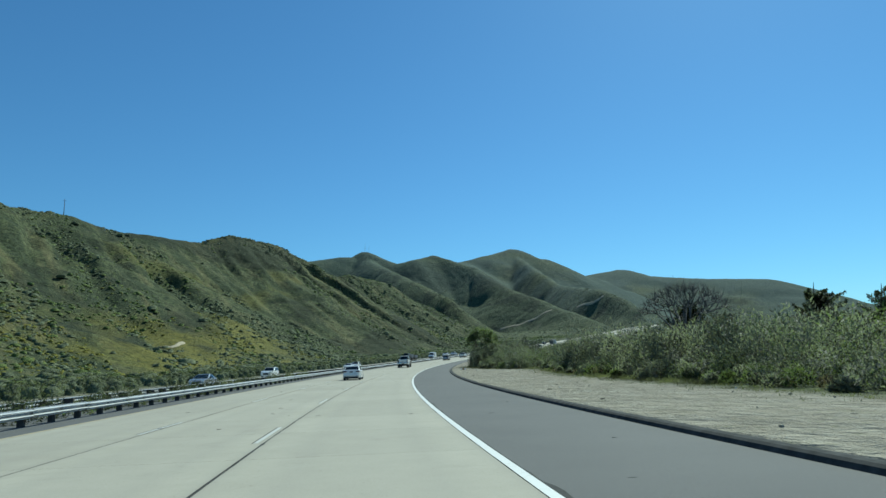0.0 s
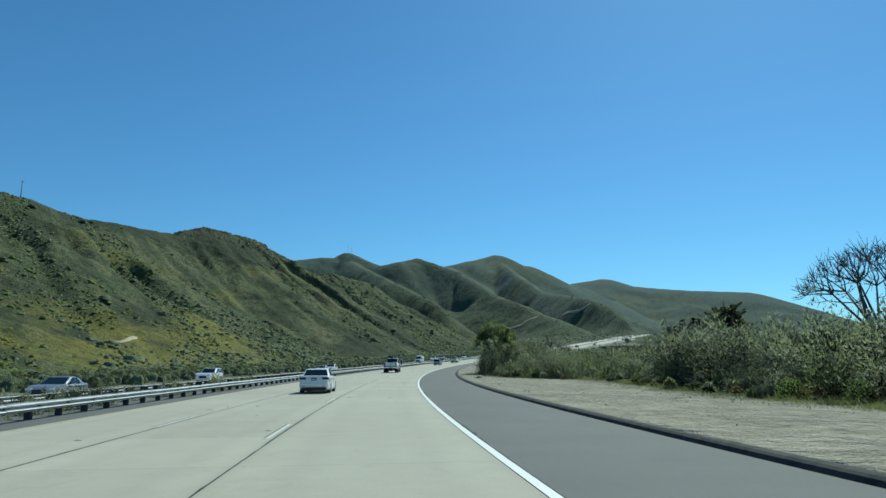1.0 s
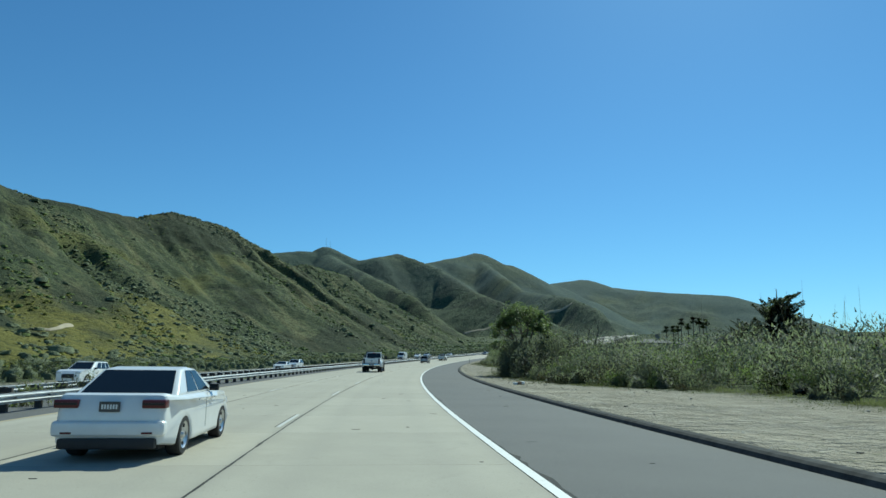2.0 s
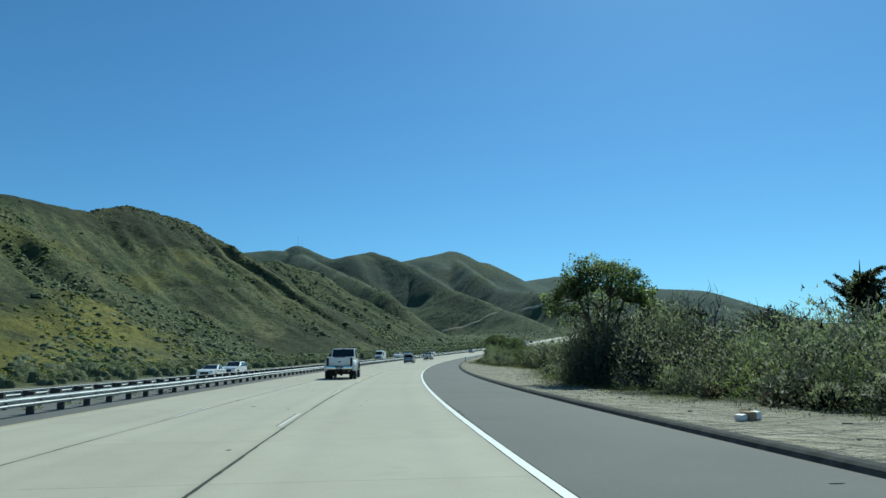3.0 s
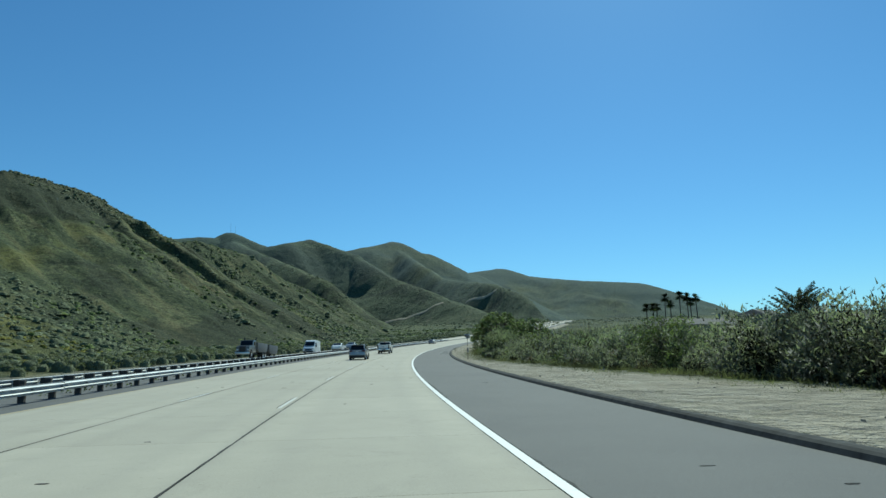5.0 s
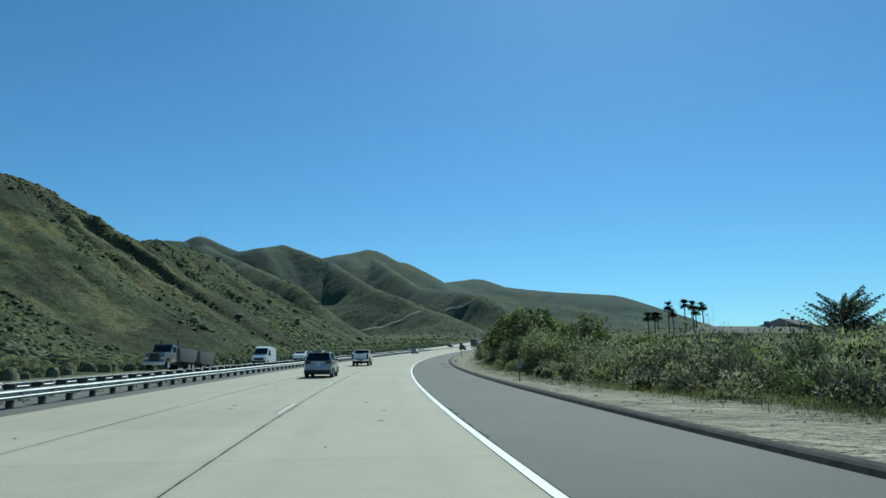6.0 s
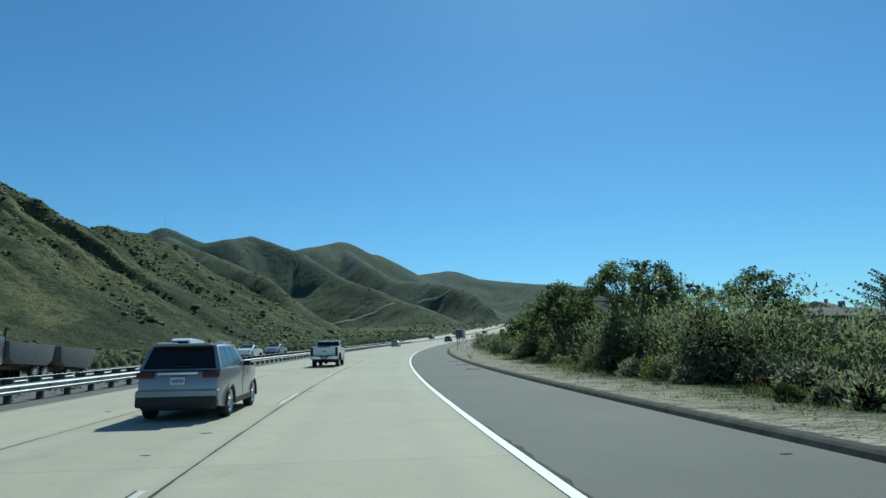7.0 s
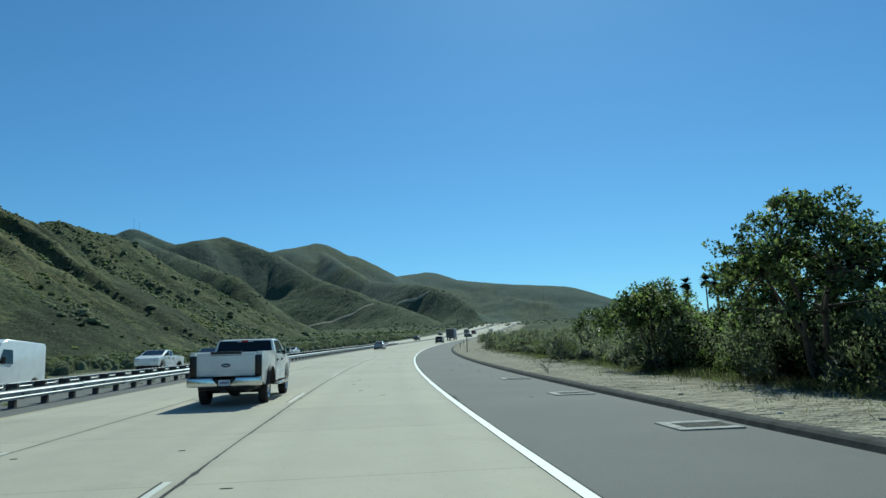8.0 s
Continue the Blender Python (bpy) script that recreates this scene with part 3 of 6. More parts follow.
def leaf_mesh(name, quads, material):
    """Loose leaves of three or four corners each."""
    quads = np.asarray(quads)
    k = quads.shape[1]
    me = bpy.data.meshes.new(name)
    n = len(quads)
    me.vertices.add(n * k)
    me.vertices.foreach_set("co", quads.reshape(-1).astype(np.float32))
    me.loops.add(n * k)
    me.loops.foreach_set("vertex_index", np.arange(n * k, dtype=np.int32))
    me.polygons.add(n)
    me.polygons.foreach_set("loop_start", np.arange(0, n * k, k, dtype=np.int32))
    me.polygons.foreach_set("loop_total", np.full(n, k, dtype=np.int32))
    me.polygons.foreach_set("use_smooth", np.ones(n, dtype=bool))
    me.attributes.new("custom_normal", "FLOAT_VECTOR", "POINT").data.foreach_set("vector", leaf_normal_rows(quads).reshape(-1).astype(np.float32))
    me.materials.append(material)
    me.update(calc_edges=True)
    return me


def tube(bm, path, radii, sides=7):
    rings = []
    for k, (p, r) in enumerate(zip(path, radii)):
        p = Vector(p)
        d = (Vector(path[min(k + 1, len(path) - 1)]) - Vector(path[max(k - 1, 0)])).normalized()
        u = d.cross(Vector((0.3, 0.9, 0.2))).normalized()
        v = d.cross(u)
        rings.append([bm.verts.new(p + (u * math.cos(2 * math.pi * i / sides) + v * math.sin(2 * math.pi * i / sides)) * r) for i in range(sides)])
    for a, b in zip(rings, rings[1:]):
        for i in range(sides):
            f = bm.faces.new((a[i], a[(i + 1) % sides], b[(i + 1) % sides], b[i]))
            f.smooth = True
    bm.faces.new(rings[-1])


def place(s, off, up=0.0, turn=0.0):
    """Pose on the road: y ahead along the lane, following its slope. turn: degrees."""
    x, y, z = spot(s, off, up)
    slope = math.degrees(math.atan((float(grade_z(s + 2)) - float(grade_z(s - 2))) / 4))
    return pose(x, y, z, 0, 0, -math.degrees(float(line(s)[2])) + turn) @ pose(0, 0, 0, slope)


def land_at(s, off):
    x, y, _ = spot(s, off)
    return x, y, float(land_z(np.array([x]), np.array([y]))[0])

# ---- guard rails ----
WOOD = plain("creosoted_post", (0.075, 0.065, 0.055), 0.9, wear=0.35)


def beam_mesh(length):
    """W beam: two corrugations, rolled from sheet."""
    prof, z = [], 0.25
    for k in range(25):
        u = k / 24
        prof.append((-0.062 * math.cos(u * 4 * math.pi) * (1 if 0.02 < u < 0.98 else 0.3), z + 0.31 * u))
    verts, faces = [], []
    for th in (0.0, -0.004):
        for y in (-0.02, length + 0.02):
            verts += [(x + th, y, zz) for x, zz in prof]
    n = len(prof)
    for k in range(n - 1):
        faces.append((k, k + 1, n + k + 1, n + k))
        faces.append((2 * n + k + 1, 2 * n + k, 3 * n + k, 3 * n + k + 1))
    return mesh_from("beam", verts, faces, GALV, smooth=True)


def guard_rail(label, off, s0, s1, face):
    rail = new("guard_rail")
    rail.matrix_basis = place(s0, off)
    back = rail.matrix_basis.inverted()
    tagged(rail, label, "guard rail", group="median guard rails")
    seg = 3.81
    beam = beam_mesh(seg)
    post_bm = box(0, 0, -0.11, 0.2, 0.15, 1.3, 0.01, 1)
    post_me = bpy.data.meshes.new("post")
    post_bm.to_mesh(post_me)
    post_bm.free()
    post_me.materials.append(WOOD)
    block_bm = box(0, 0, 0.39, 0.2, 0.15, 0.32, 0.008, 1)
    block_me = bpy.data.meshes.new("blockout")
    block_bm.to_mesh(block_me)
    block_bm.free()
    block_me.materials.append(WOOD)
    rng = np.random.RandomState(int(-off * 10))
    for k in range(int((s1 - s0) / seg)):
        s = s0 + k * seg
        flip = pose(0, 0, 0) if face > 0 else Matrix.Translation((0, seg, 0)) @ pose(0, 0, 0, 0, 0, 180)
        part("beam", beam, GALV, rail, at=back @ place(s, off, rng.uniform(-0.01, 0.01)) @ flip)
        for h in (0.0, seg / 2):
            part("post", post_me, WOOD, rail, at=back @ place(s + h, off - face * 0.36, rng.uniform(-0.03, 0.02)))
            part("blockout", block_me, WOOD, rail, at=back @ place(s + h, off - face * 0.15))
    return rail


guard_rail("galvanised steel two-wave rail on dark timber posts", -10.6, -12, 400, 1)
guard_rail("galvanised steel rail seen from behind its timber posts", -13.4, -8, 400, -1)

# ---- vehicles ----
def car_paint(name, rgb, metal=0.0):
    k = Mat(name, 0.32, metal, 0.5)
    k.b.inputs["Coat Weight"].default_value = 0.6
    k.b.inputs["Coat Roughness"].default_value = 0.08
    dust = k.noise(2.2, 5)
    lo = tuple(v * 0.9 for v in rgb)
    return k.color(k.ramp(dust, [(0.3, lo), (0.65, rgb)])).m


WHITE_PAINT = car_paint("white_car_paint", (0.78, 0.79, 0.78))
GREY_PAINT = car_paint("silver_grey_car_paint", (0.30, 0.31, 0.33), 0.4)
DARK_PAINT = car_paint("dark_car_paint", (0.03, 0.032, 0.036))
RED_PAINT = car_paint("maroon_car_paint", (0.16, 0.02, 0.02))
GLASS = plain("tinted_glass", (0.008, 0.011, 0.015), 0.08, 0.0, 0.35, wear=0.1)
RUBBER = plain("tyre_rubber", (0.018, 0.018, 0.018), 0.85, wear=0.3)
TRIM = plain("black_plastic_trim", (0.02, 0.02, 0.021), 0.6, wear=0.2)
CHROME = plain("chrome", (0.66, 0.66, 0.65), 0.2, 1.0, wear=0.05)
ALLOY = plain("alloy_wheel", (0.55, 0.56, 0.57), 0.3, 0.9, wear=0.1)
TAIL_RED = plain("red_tail_lamp", (0.085, 0.007, 0.009), 0.3, 0.0, 0.4)
SMOKED = plain("smoked_tail_lamp", (0.012, 0.007, 0.008), 0.3, 0.0, 0.4)
LAMP = plain("clear_head_lamp", (0.6, 0.62, 0.64), 0.15, 0.2, 0.6)
PLATE = plain("licence_plate", (0.72, 0.73, 0.72), 0.5)
PLATE_INK = plain("dark_plate_ink", (0.05, 0.07, 0.2), 0.6)
BADGE = plain("dark_blue_badge", (0.02, 0.05, 0.16), 0.3)
SEAM = plain("shut_line", (0.12, 0.12, 0.12), 0.8)
MIRROR = plain("mirror_glass", (0.75, 0.77, 0.8), 0.06, 1.0, wear=0.03)
BED_LINER = plain("dark_bed_liner", (0.025, 0.025, 0.025), 0.8)


def wheel(parent, x, y, r, width, side, rim_r, rim=ALLOY, spokes=5, deep=0.0):
    """One wheel: tyre, rim and hub; side +1 faces right. deep: how far the rim is dished in."""
    hubw = new("wheel")
    hubw.parent = parent
    hubw.matrix_basis = pose(x, y, r)
    w = width / 2
    tyre = lathe([(rim_r, -w), (r * 0.93, -w), (r * 0.985, -w * 0.86), (r, -w * 0.6), (r, w * 0.6), (r * 0.985, w * 0.86), (r * 0.93, w), (rim_r, w), (rim_r, -w)], 36)
    part("tyre", tyre, RUBBER, hubw)
    o = side * w
    disc = lathe([(rim_r, o * 0.98), (rim_r * 0.95, o * 0.9), (rim_r * 0.88, o * (0.75 - deep)), (rim_r * 0.45, o * (0.6 - deep)), (0.02, o * (0.62 - deep))], 36)
    part("rim", disc, rim, hubw)
    for k in range(spokes):
        a = 2 * math.pi * k / spokes
        hole = lathe([(0.001, o * (0.80 - deep)), (rim_r * 0.14, o * (0.80 - deep)), (rim_r * 0.15, o * (0.55 - deep))], 10)
        bmesh.ops.translate(hole, verts=hole.verts[:], vec=(0, math.cos(a) * rim_r * 0.68, math.sin(a) * rim_r * 0.68))
        part("vent_hole", hole, TRIM, hubw)
    hub = lathe([(0.001, o * (1.02 - deep)), (rim_r * 0.2, o * (0.98 - deep)), (rim_r * 0.26, o * (0.6 - deep))], 16)
    part("hub", hub, CHROME if deep else rim, hubw)
    return hubw


def arch(cy, r, cz, n=9):
    """Points of a wheel arch from front to rear, for an outline drawn along the bottom."""
    return [(cy + r * math.cos(a), cz + r * math.sin(a)) for a in np.linspace(0.0, math.pi, n)]


def greenhouse(parent, paint, wb, wt, belt, roof, rear, roof_rear, roof_front, front, pillars, side_v=(0.12, 0.9), rear_v=(0.1, 0.88), rear_u=(0.1, 0.9)):
    """Cabin top with windows: half widths at belt and roof, and where rear glass, roof and windscreen begin."""
    mid_y = (roof_rear + roof_front) / 2
    prof = [(rear, belt), (roof_rear, roof - 0.02), (mid_y, roof + 0.02), (roof_front, roof - 0.01), (front, belt)]

    def pin(y, z):
        return (wb + (wt - wb) * (z - belt) / (roof - belt)) / wb
    part("cabin", extruded(prof, wb, 0.09, 4, pin), paint, parent)
    for sd in (-1, 1):
        q = [(sd * wb, rear, belt), (sd * wb, front, belt), (sd * wt, roof_front, roof), (sd * wt, roof_rear, roof)]
        if sd < 0:
            q = [q[1], q[0], q[3], q[2]]
        for a, b in pillars:
            u0, u1 = (a, b) if sd > 0 else (1 - b, 1 - a)
            part("side_window", quad_plate(inset(q, u0, u1, *side_v), 0.006), GLASS, parent)
    q = [(-wb, rear, belt), (wb, rear, belt), (wt, roof_rear, roof), (-wt, roof_rear, roof)]
    part("rear_window", quad_plate(inset(q, *rear_u, *rear_v), 0.008), GLASS, parent)
    q = [(wb, front, belt), (-wb, front, belt), (-wt, roof_front, roof), (wt, roof_front, roof)]
    part("windscreen", quad_plate(inset(q, 0.06, 0.94, 0.05, 0.93), 0.008), GLASS, parent)


def licence_plate(parent, y, z, dark=False):
    p = part("licence_plate", box(0, y, z, 0.31, 0.02, 0.155, 0.006, 1), DARK_PAINT if dark else PLATE, parent, "licence plate in a slim frame")
    for k in range(6):
        part("plate_marking", box(-0.105 + k * 0.042, y - 0.0125, z, 0.026, 0.005, 0.07), PLATE if dark else PLATE_INK, p)


def mirror_pair(parent, x, y, z, paint, sx=0.2, sy=0.1, sz=0.14):
    for sd in (-1, 1):
        m = part("mirror", box(sd * (x + sx / 2), y, z, sx, sy, sz, 0.03), paint, parent)
        part("mirror_glass", box(sd * (x + sx / 2), y - sy / 2 - 0.004, z, sx * 0.8, 0.01, sz * 0.8), GLASS, m)


def passenger_car(name, label, paint, spec, m, group=""):
    """A saloon, estate or sport utility car from a side outline. Origin on the ground at the rear axle."""
    c = new(name)
    c.matrix_basis = m
    tagged(c, label, "car", group)
    wbs, hw, r, z0 = spec["base"], spec["half"], spec["r"], spec["sill"]
    ra, fa = spec["rear"], spec["front"]
    deck, belt, hood, nose = spec["deck"], spec["belt"], spec["hood"], spec["nose"]
    prof = [(-ra + 0.05, z0 + 0.06), (-ra, z0 + 0.28), (-ra + 0.02, deck - 0.22), (-ra + 0.10, deck - 0.03), (-ra + 0.2, deck)]
    prof += [(spec["glass_rear"] + 0.02, belt), (spec["glass_front"] - 0.02, belt - 0.01), (wbs + 0.25, hood), (wbs + fa - 0.22, nose + 0.1), (wbs + fa - 0.03, nose - 0.08), (wbs + fa, z0 + 0.3), (wbs + fa - 0.06, z0)]
    prof += arch(wbs, r + 0.06, z0) + [(r + 0.25, z0 - 0.02)] + arch(0, r + 0.06, z0)

    def pin(y, z):
        e = max(0.0, -(y + ra - 0.4)) * 0.34 + max(0.0, y - (wbs + fa - 0.5)) * 0.3
        return 1 - e - max(0, z - belt + 0.15) * 0.1
    part("body", extruded(prof, hw, 0.11, 4, pin), paint, c)
    wide = spec.get("top", (0.91, 0.70))
    greenhouse(c, paint, hw * wide[0], hw * wide[1], belt - 0.02, spec["roof"], spec["glass_rear"], spec["roof_rear"], spec["roof_front"], spec["glass_front"], spec["pillars"], rear_u=(0.06, 0.94), rear_v=(0.06, 0.9))
    part("rear_bumper", box(0, -ra + 0.07, z0 + 0.3, hw * 1.86, 0.24, 0.24, 0.08, 3), paint, c)
    part("tailgate_seam", box(0, -ra - 0.003, deck - 0.42, hw * 1.3, 0.012, 0.012), SEAM, c)
    for sd in (-1, 1):
        part("reflector", box(sd * hw * 0.66, -ra - 0.052, z0 + 0.24, 0.16, 0.012, 0.03), TAIL_RED, c)
        if spec.get("rack"):
            for wy in (0, wbs):
                lip = lathe([(r + 0.05, -0.02), (r + 0.12, -0.01), (r + 0.11, 0.02), (r + 0.05, 0.02), (r + 0.05, -0.02)], 32)
                bmesh.ops.delete(lip, geom=[v for v in lip.verts if v.co.z < -0.06], context="VERTS")
                bmesh.ops.translate(lip, verts=lip.verts[:], vec=(sd * (hw + 0.002), wy, z0))
                part("arch_cladding", lip, TRIM, c, "dark wheel arch cladding")
    part("rear_bumper_insert", box(0, -ra + 0.02, z0 + 0.08, hw * 1.6, 0.14, 0.16, 0.04), TRIM, c, "black lower bumper")
    part("underbody", box(0, wbs / 2, z0 + 0.02, hw * 1.5, wbs + ra + fa - 0.6, 0.14, 0.02, 1), TRIM, c)
    lz, lh, lw = spec["lamp"]
    for sd in (-1, 1):
        lamp = part("tail_lamp", box(sd * (hw - lw / 2 - 0.07), -ra + 0.09, lz, lw, 0.2, lh, 0.025), spec.get("lamp_mat", TAIL_RED), c, "red tail lamp")
        part("lamp_rim", box(sd * (hw - lw / 2 - 0.07), -ra - 0.008, lz, lw * 0.9, 0.015, lh * 0.25), SMOKED, lamp)
        part("head_lamp", box(sd * (hw - 0.28), wbs + fa - 0.12, nose - 0.02, 0.36, 0.2, 0.14, 0.04), LAMP, c)
        part("door_seam", box(sd * (hw + 0.001), wbs * 0.48, (belt + z0) / 2 + 0.06, 0.004, 0.012, belt - z0 - 0.18), TRIM, c)
        for dy in (wbs * 0.30, wbs * 0.72):
            part("door_handle", box(sd * (hw + 0.012), dy, belt - 0.12, 0.03, 0.18, 0.03, 0.008, 1), paint, c)
        for y in (0, wbs):
            wheel(c, sd * (hw - 0.12), y, r, 0.22, sd, r * 0.68)
    part("grille", box(0, wbs + fa - 0.01, z0 + 0.34, hw * 0.9, 0.05, 0.28, 0.03), TRIM, c)
    mirror_pair(c, hw * 0.92, spec["glass_front"] - 0.45, belt + 0.06, spec.get("mirror", paint), 0.18, 0.1, 0.13)
    licence_plate(c, -ra - 0.012, spec["plate"], dark=spec.get("dark_plate", False))
    if spec.get("rack"):
        for sd in (-1, 1):
            part("roof_rail", box(sd * hw * 0.68, (spec["roof_rear"] + spec["roof_front"]) / 2, spec["roof"] + 0.04, 0.04, 1.5, 0.035, 0.01), ALLOY, c)
    if spec.get("spoiler"):
        gl = (spec["glass_rear"], spec["roof_rear"])
        part("rear_wiper", box(0.12, gl[0] - 0.005, belt + 0.06, 0.42, 0.03, 0.025, 0.006, 1), TRIM, c)
        part("tailgate_trim", box(0, -ra - 0.012, deck - 0.06, hw * 0.9, 0.03, 0.05, 0.012), CHROME, c, "bright strip across the tailgate")
        part("lower_cladding", box(0, -ra + 0.02, z0 + 0.16, hw * 1.8, 0.26, 0.22, 0.05), TRIM, c, "black lower cladding")
        for sd in (-1, 1):
            part("sill_cladding", box(sd * (hw - 0.015), wbs / 2, z0 + 0.07, 0.06, wbs - 2 * r - 0.2, 0.16, 0.02, 1), TRIM, c)
        part("roof_spoiler", box(0, spec["roof_rear"] - 0.08, spec["roof"] - 0.0, hw * 1.3, 0.3, 0.05, 0.02), paint, c)
    part("exhaust_trim", box(0, -ra + 0.0, z0 + 0.1, 0.36, 0.03, 0.04, 0.01), CHROME, c)
    return c


SALOON = dict(base=2.63, half=0.9, r=0.325, sill=0.2, rear=0.9, front=0.85, deck=1.03, belt=0.98, hood=0.92, nose=0.72, roof=1.41, glass_rear=-0.34, roof_rear=0.38,
              roof_front=1.25, glass_front=2.15, top=(0.93, 0.72), pillars=[(0.22, 0.5), (0.53, 0.83)], lamp=(0.87, 0.13, 0.36), plate=0.83, dark_plate=True, mirror=TRIM)
SUV = dict(base=2.82, half=0.94, r=0.36, sill=0.26, rear=0.92, front=0.9, deck=1.08, belt=1.1, hood=1.05, nose=0.85, roof=1.64, glass_rear=-0.82, roof_rear=-0.52,
           roof_front=1.35, glass_front=2.2, pillars=[(0.06, 0.25), (0.28, 0.52), (0.55, 0.8)], lamp=(0.99, 0.13, 0.36), plate=0.86, rack=True, spoiler=True, mirror=TRIM, top=(0.945, 0.76))


def pickup(name, label, paint, m, base=3.6, hw=0.98, r=0.38, roof=1.88, lift=0.0, group="", dually=False):
    """A crew-cab pickup. Origin on the ground at the rear axle."""
    c = new(name)
    c.matrix_basis = m
    tagged(c, label, "pickup truck", group)
    z0 = 0.56 + lift
    belt, rail = 1.36 + lift, (1.5 if dually else 1.46) + lift
    bed0, bed1 = -1.22, 1.14
    cab1 = base - 0.52
    # bed with its arch, open above
    arc = arch(0, r + 0.14, z0 - 0.02)
    side = [(bed0, z0 + 0.22), (bed0 + 0.02, rail), (bed1, rail), (bed1, z0)] + arc + [(bed0 + 0.15, z0 + 0.08)]
    for sd in (-1, 1):
        wall = extruded(side, 0.07, 0.025, 2)
        bmesh.ops.translate(wall, verts=wall.verts[:], vec=(sd * (hw - 0.07), 0, 0))
        part("bed_side", wall, paint, c)
        part("bed_rail_cap", box(sd * (hw - 0.07), (bed0 + bed1) / 2, rail + 0.01, 0.12, bed1 - bed0 - 0.04, 0.022, 0.008), paint, c)
    part("bed_floor", box(0, (bed0 + bed1) / 2, z0 + 0.32, hw * 1.75, bed1 - bed0 - 0.1, 0.06), BED_LINER, c)
    part("bed_front", box(0, bed1 - 0.03, (z0 + rail) / 2 + 0.15, hw * 1.8, 0.05, rail - z0 - 0.3), paint, c)
    gate = part("tailgate", box(0, bed0 + 0.045, (z0 + 0.27 + rail) / 2, hw * 1.62, 0.09, rail - z0 - 0.26, 0.02), paint, c, "white tailgate with an oval badge")
    part("gate_cap", box(0, bed0 + 0.04, rail - 0.02, hw * 0.86, 0.1, 0.11, 0.012), TRIM, gate, "black moulded cap on the tailgate")
    part("gate_lip", box(0, bed0 - 0.006, rail - 0.05, hw * 1.56, 0.02, 0.025, 0.008, 1), paint, gate)
    part("gate_crease", box(0, bed0 + 0.0, z0 + 0.42, hw * 1.56, 0.016, 0.02, 0.007, 1), paint, gate)
    bm = bmesh.new()
    bmesh.ops.create_uvsphere(bm, u_segments=24, v_segments=8, radius=1.0, matrix=Matrix.Translation((0, bed0 + 0.0, z0 + 0.56)) @ Matrix.Diagonal((0.13, 0.014, 0.055, 1)))
    badge = part("badge", soften(bm), BADGE, gate, "dark blue oval badge with a bright rim")
    part("badge_bar", box(0, bed0 - 0.014, z0 + 0.56, 0.14, 0.006, 0.02), CHROME, badge)
    # cab and bonnet
    nose = base + 0.93
    prof = [(bed1 + 0.03, z0), (bed1 + 0.03, belt + 0.03), (cab1 + 0.55, belt - 0.02), (cab1 + 0.75, belt - 0.1), (nose - 0.25, belt - 0.17), (nose - 0.05, belt - 0.28), (nose, z0 + 0.3), (nose - 0.02, z0 - 0.02)]
    prof += arch(base, r + 0.13, z0 - 0.04) + [(base - r - 0.3, z0)]

    def pin(y, z):
        return 1 - max(0.0, y - (nose - 0.4)) * 0.15
    part("cab_body", extruded(prof, hw, 0.06, 3, pin), paint, c)
    greenhouse(c, paint, hw * 0.985, hw * 0.865, belt, roof + lift, bed1 + 0.05, bed1 + 0.2, cab1 - 0.5, cab1 + 0.5, [(0.1, 0.41), (0.445, 0.79)], (0.06, 0.9), (0.03, 0.9), (0.045, 0.955))
    brake = part("high_brake_lamp", box(0, bed1 + 0.19, roof + lift - 0.045, 0.5, 0.05, 0.06, 0.015), LAMP, c, "centre brake lamp with clear ends")
    part("brake_lens", box(0, bed1 + 0.165, roof + lift - 0.045, 0.2, 0.02, 0.055, 0.008), plain("red_brake_lens", (0.5, 0.02, 0.02), 0.25), brake)
    for sd in (-1, 1):
        part("tail_lamp", box(sd * (hw - 0.1), bed0 + 0.08, rail - 0.38, 0.19, 0.2, 0.62, 0.03), SMOKED, c, "smoked black tail lamp")
        for y, ln in ((bed1 + 0.035, rail - z0 - 0.12), (2.02, belt - z0 - 0.1), (cab1 - 0.02, belt - z0 - 0.12)):
            part("door_seam", box(sd * (hw + 0.001), y, z0 + ln / 2 + 0.06, 0.005, 0.009, ln), SEAM, c)
        part("body_crease", box(sd * (hw + 0.0), (bed1 + cab1) / 2, z0 + 0.27, 0.03, cab1 - bed1 - 0.1, 0.022, 0.009, 1), paint, c)
        for dy in (1.42, 2.32):
            h = part("door_handle", box(sd * (hw + 0.02), dy + 0.05, belt - 0.17, 0.04, 0.2, 0.045, 0.012, 1), TRIM, c, "black door handle")
            part("handle_cup", box(sd * (hw + 0.004), dy, belt - 0.17, 0.012, 0.12, 0.11, 0.004, 1), TRIM, h)
        part("running_board", box(sd * (hw + 0.06), (bed1 + cab1) / 2 - 0.02, z0 - 0.08, 0.17, cab1 - bed1 + 0.15, 0.06, 0.02), CHROME, c, "bright metal running board")
        part("head_lamp", box(sd * (hw - 0.2), nose - 0.06, belt - 0.4, 0.34, 0.14, 0.3, 0.04), LAMP, c)
        mx = hw + (0.3 if dually else 0.12)
        arm = part("mirror_arm", box(sd * (hw + 0.07), cab1 - 0.02, belt + 0.1, 0.44 if dually else 0.24, 0.07, 0.07, 0.015), TRIM, c)
        part("mirror_mount", box(sd * (hw - 0.05), cab1 - 0.0, belt + 0.06, 0.14, 0.2, 0.16, 0.03), TRIM, arm)
        head = part("mirror_head", box(sd * mx, cab1 - 0.04, belt + (0.2 if dually else 0.12), 0.3 if dually else 0.2, 0.15, 0.44 if dually else 0.2, 0.06, 3), TRIM, c, "large black towing mirror")
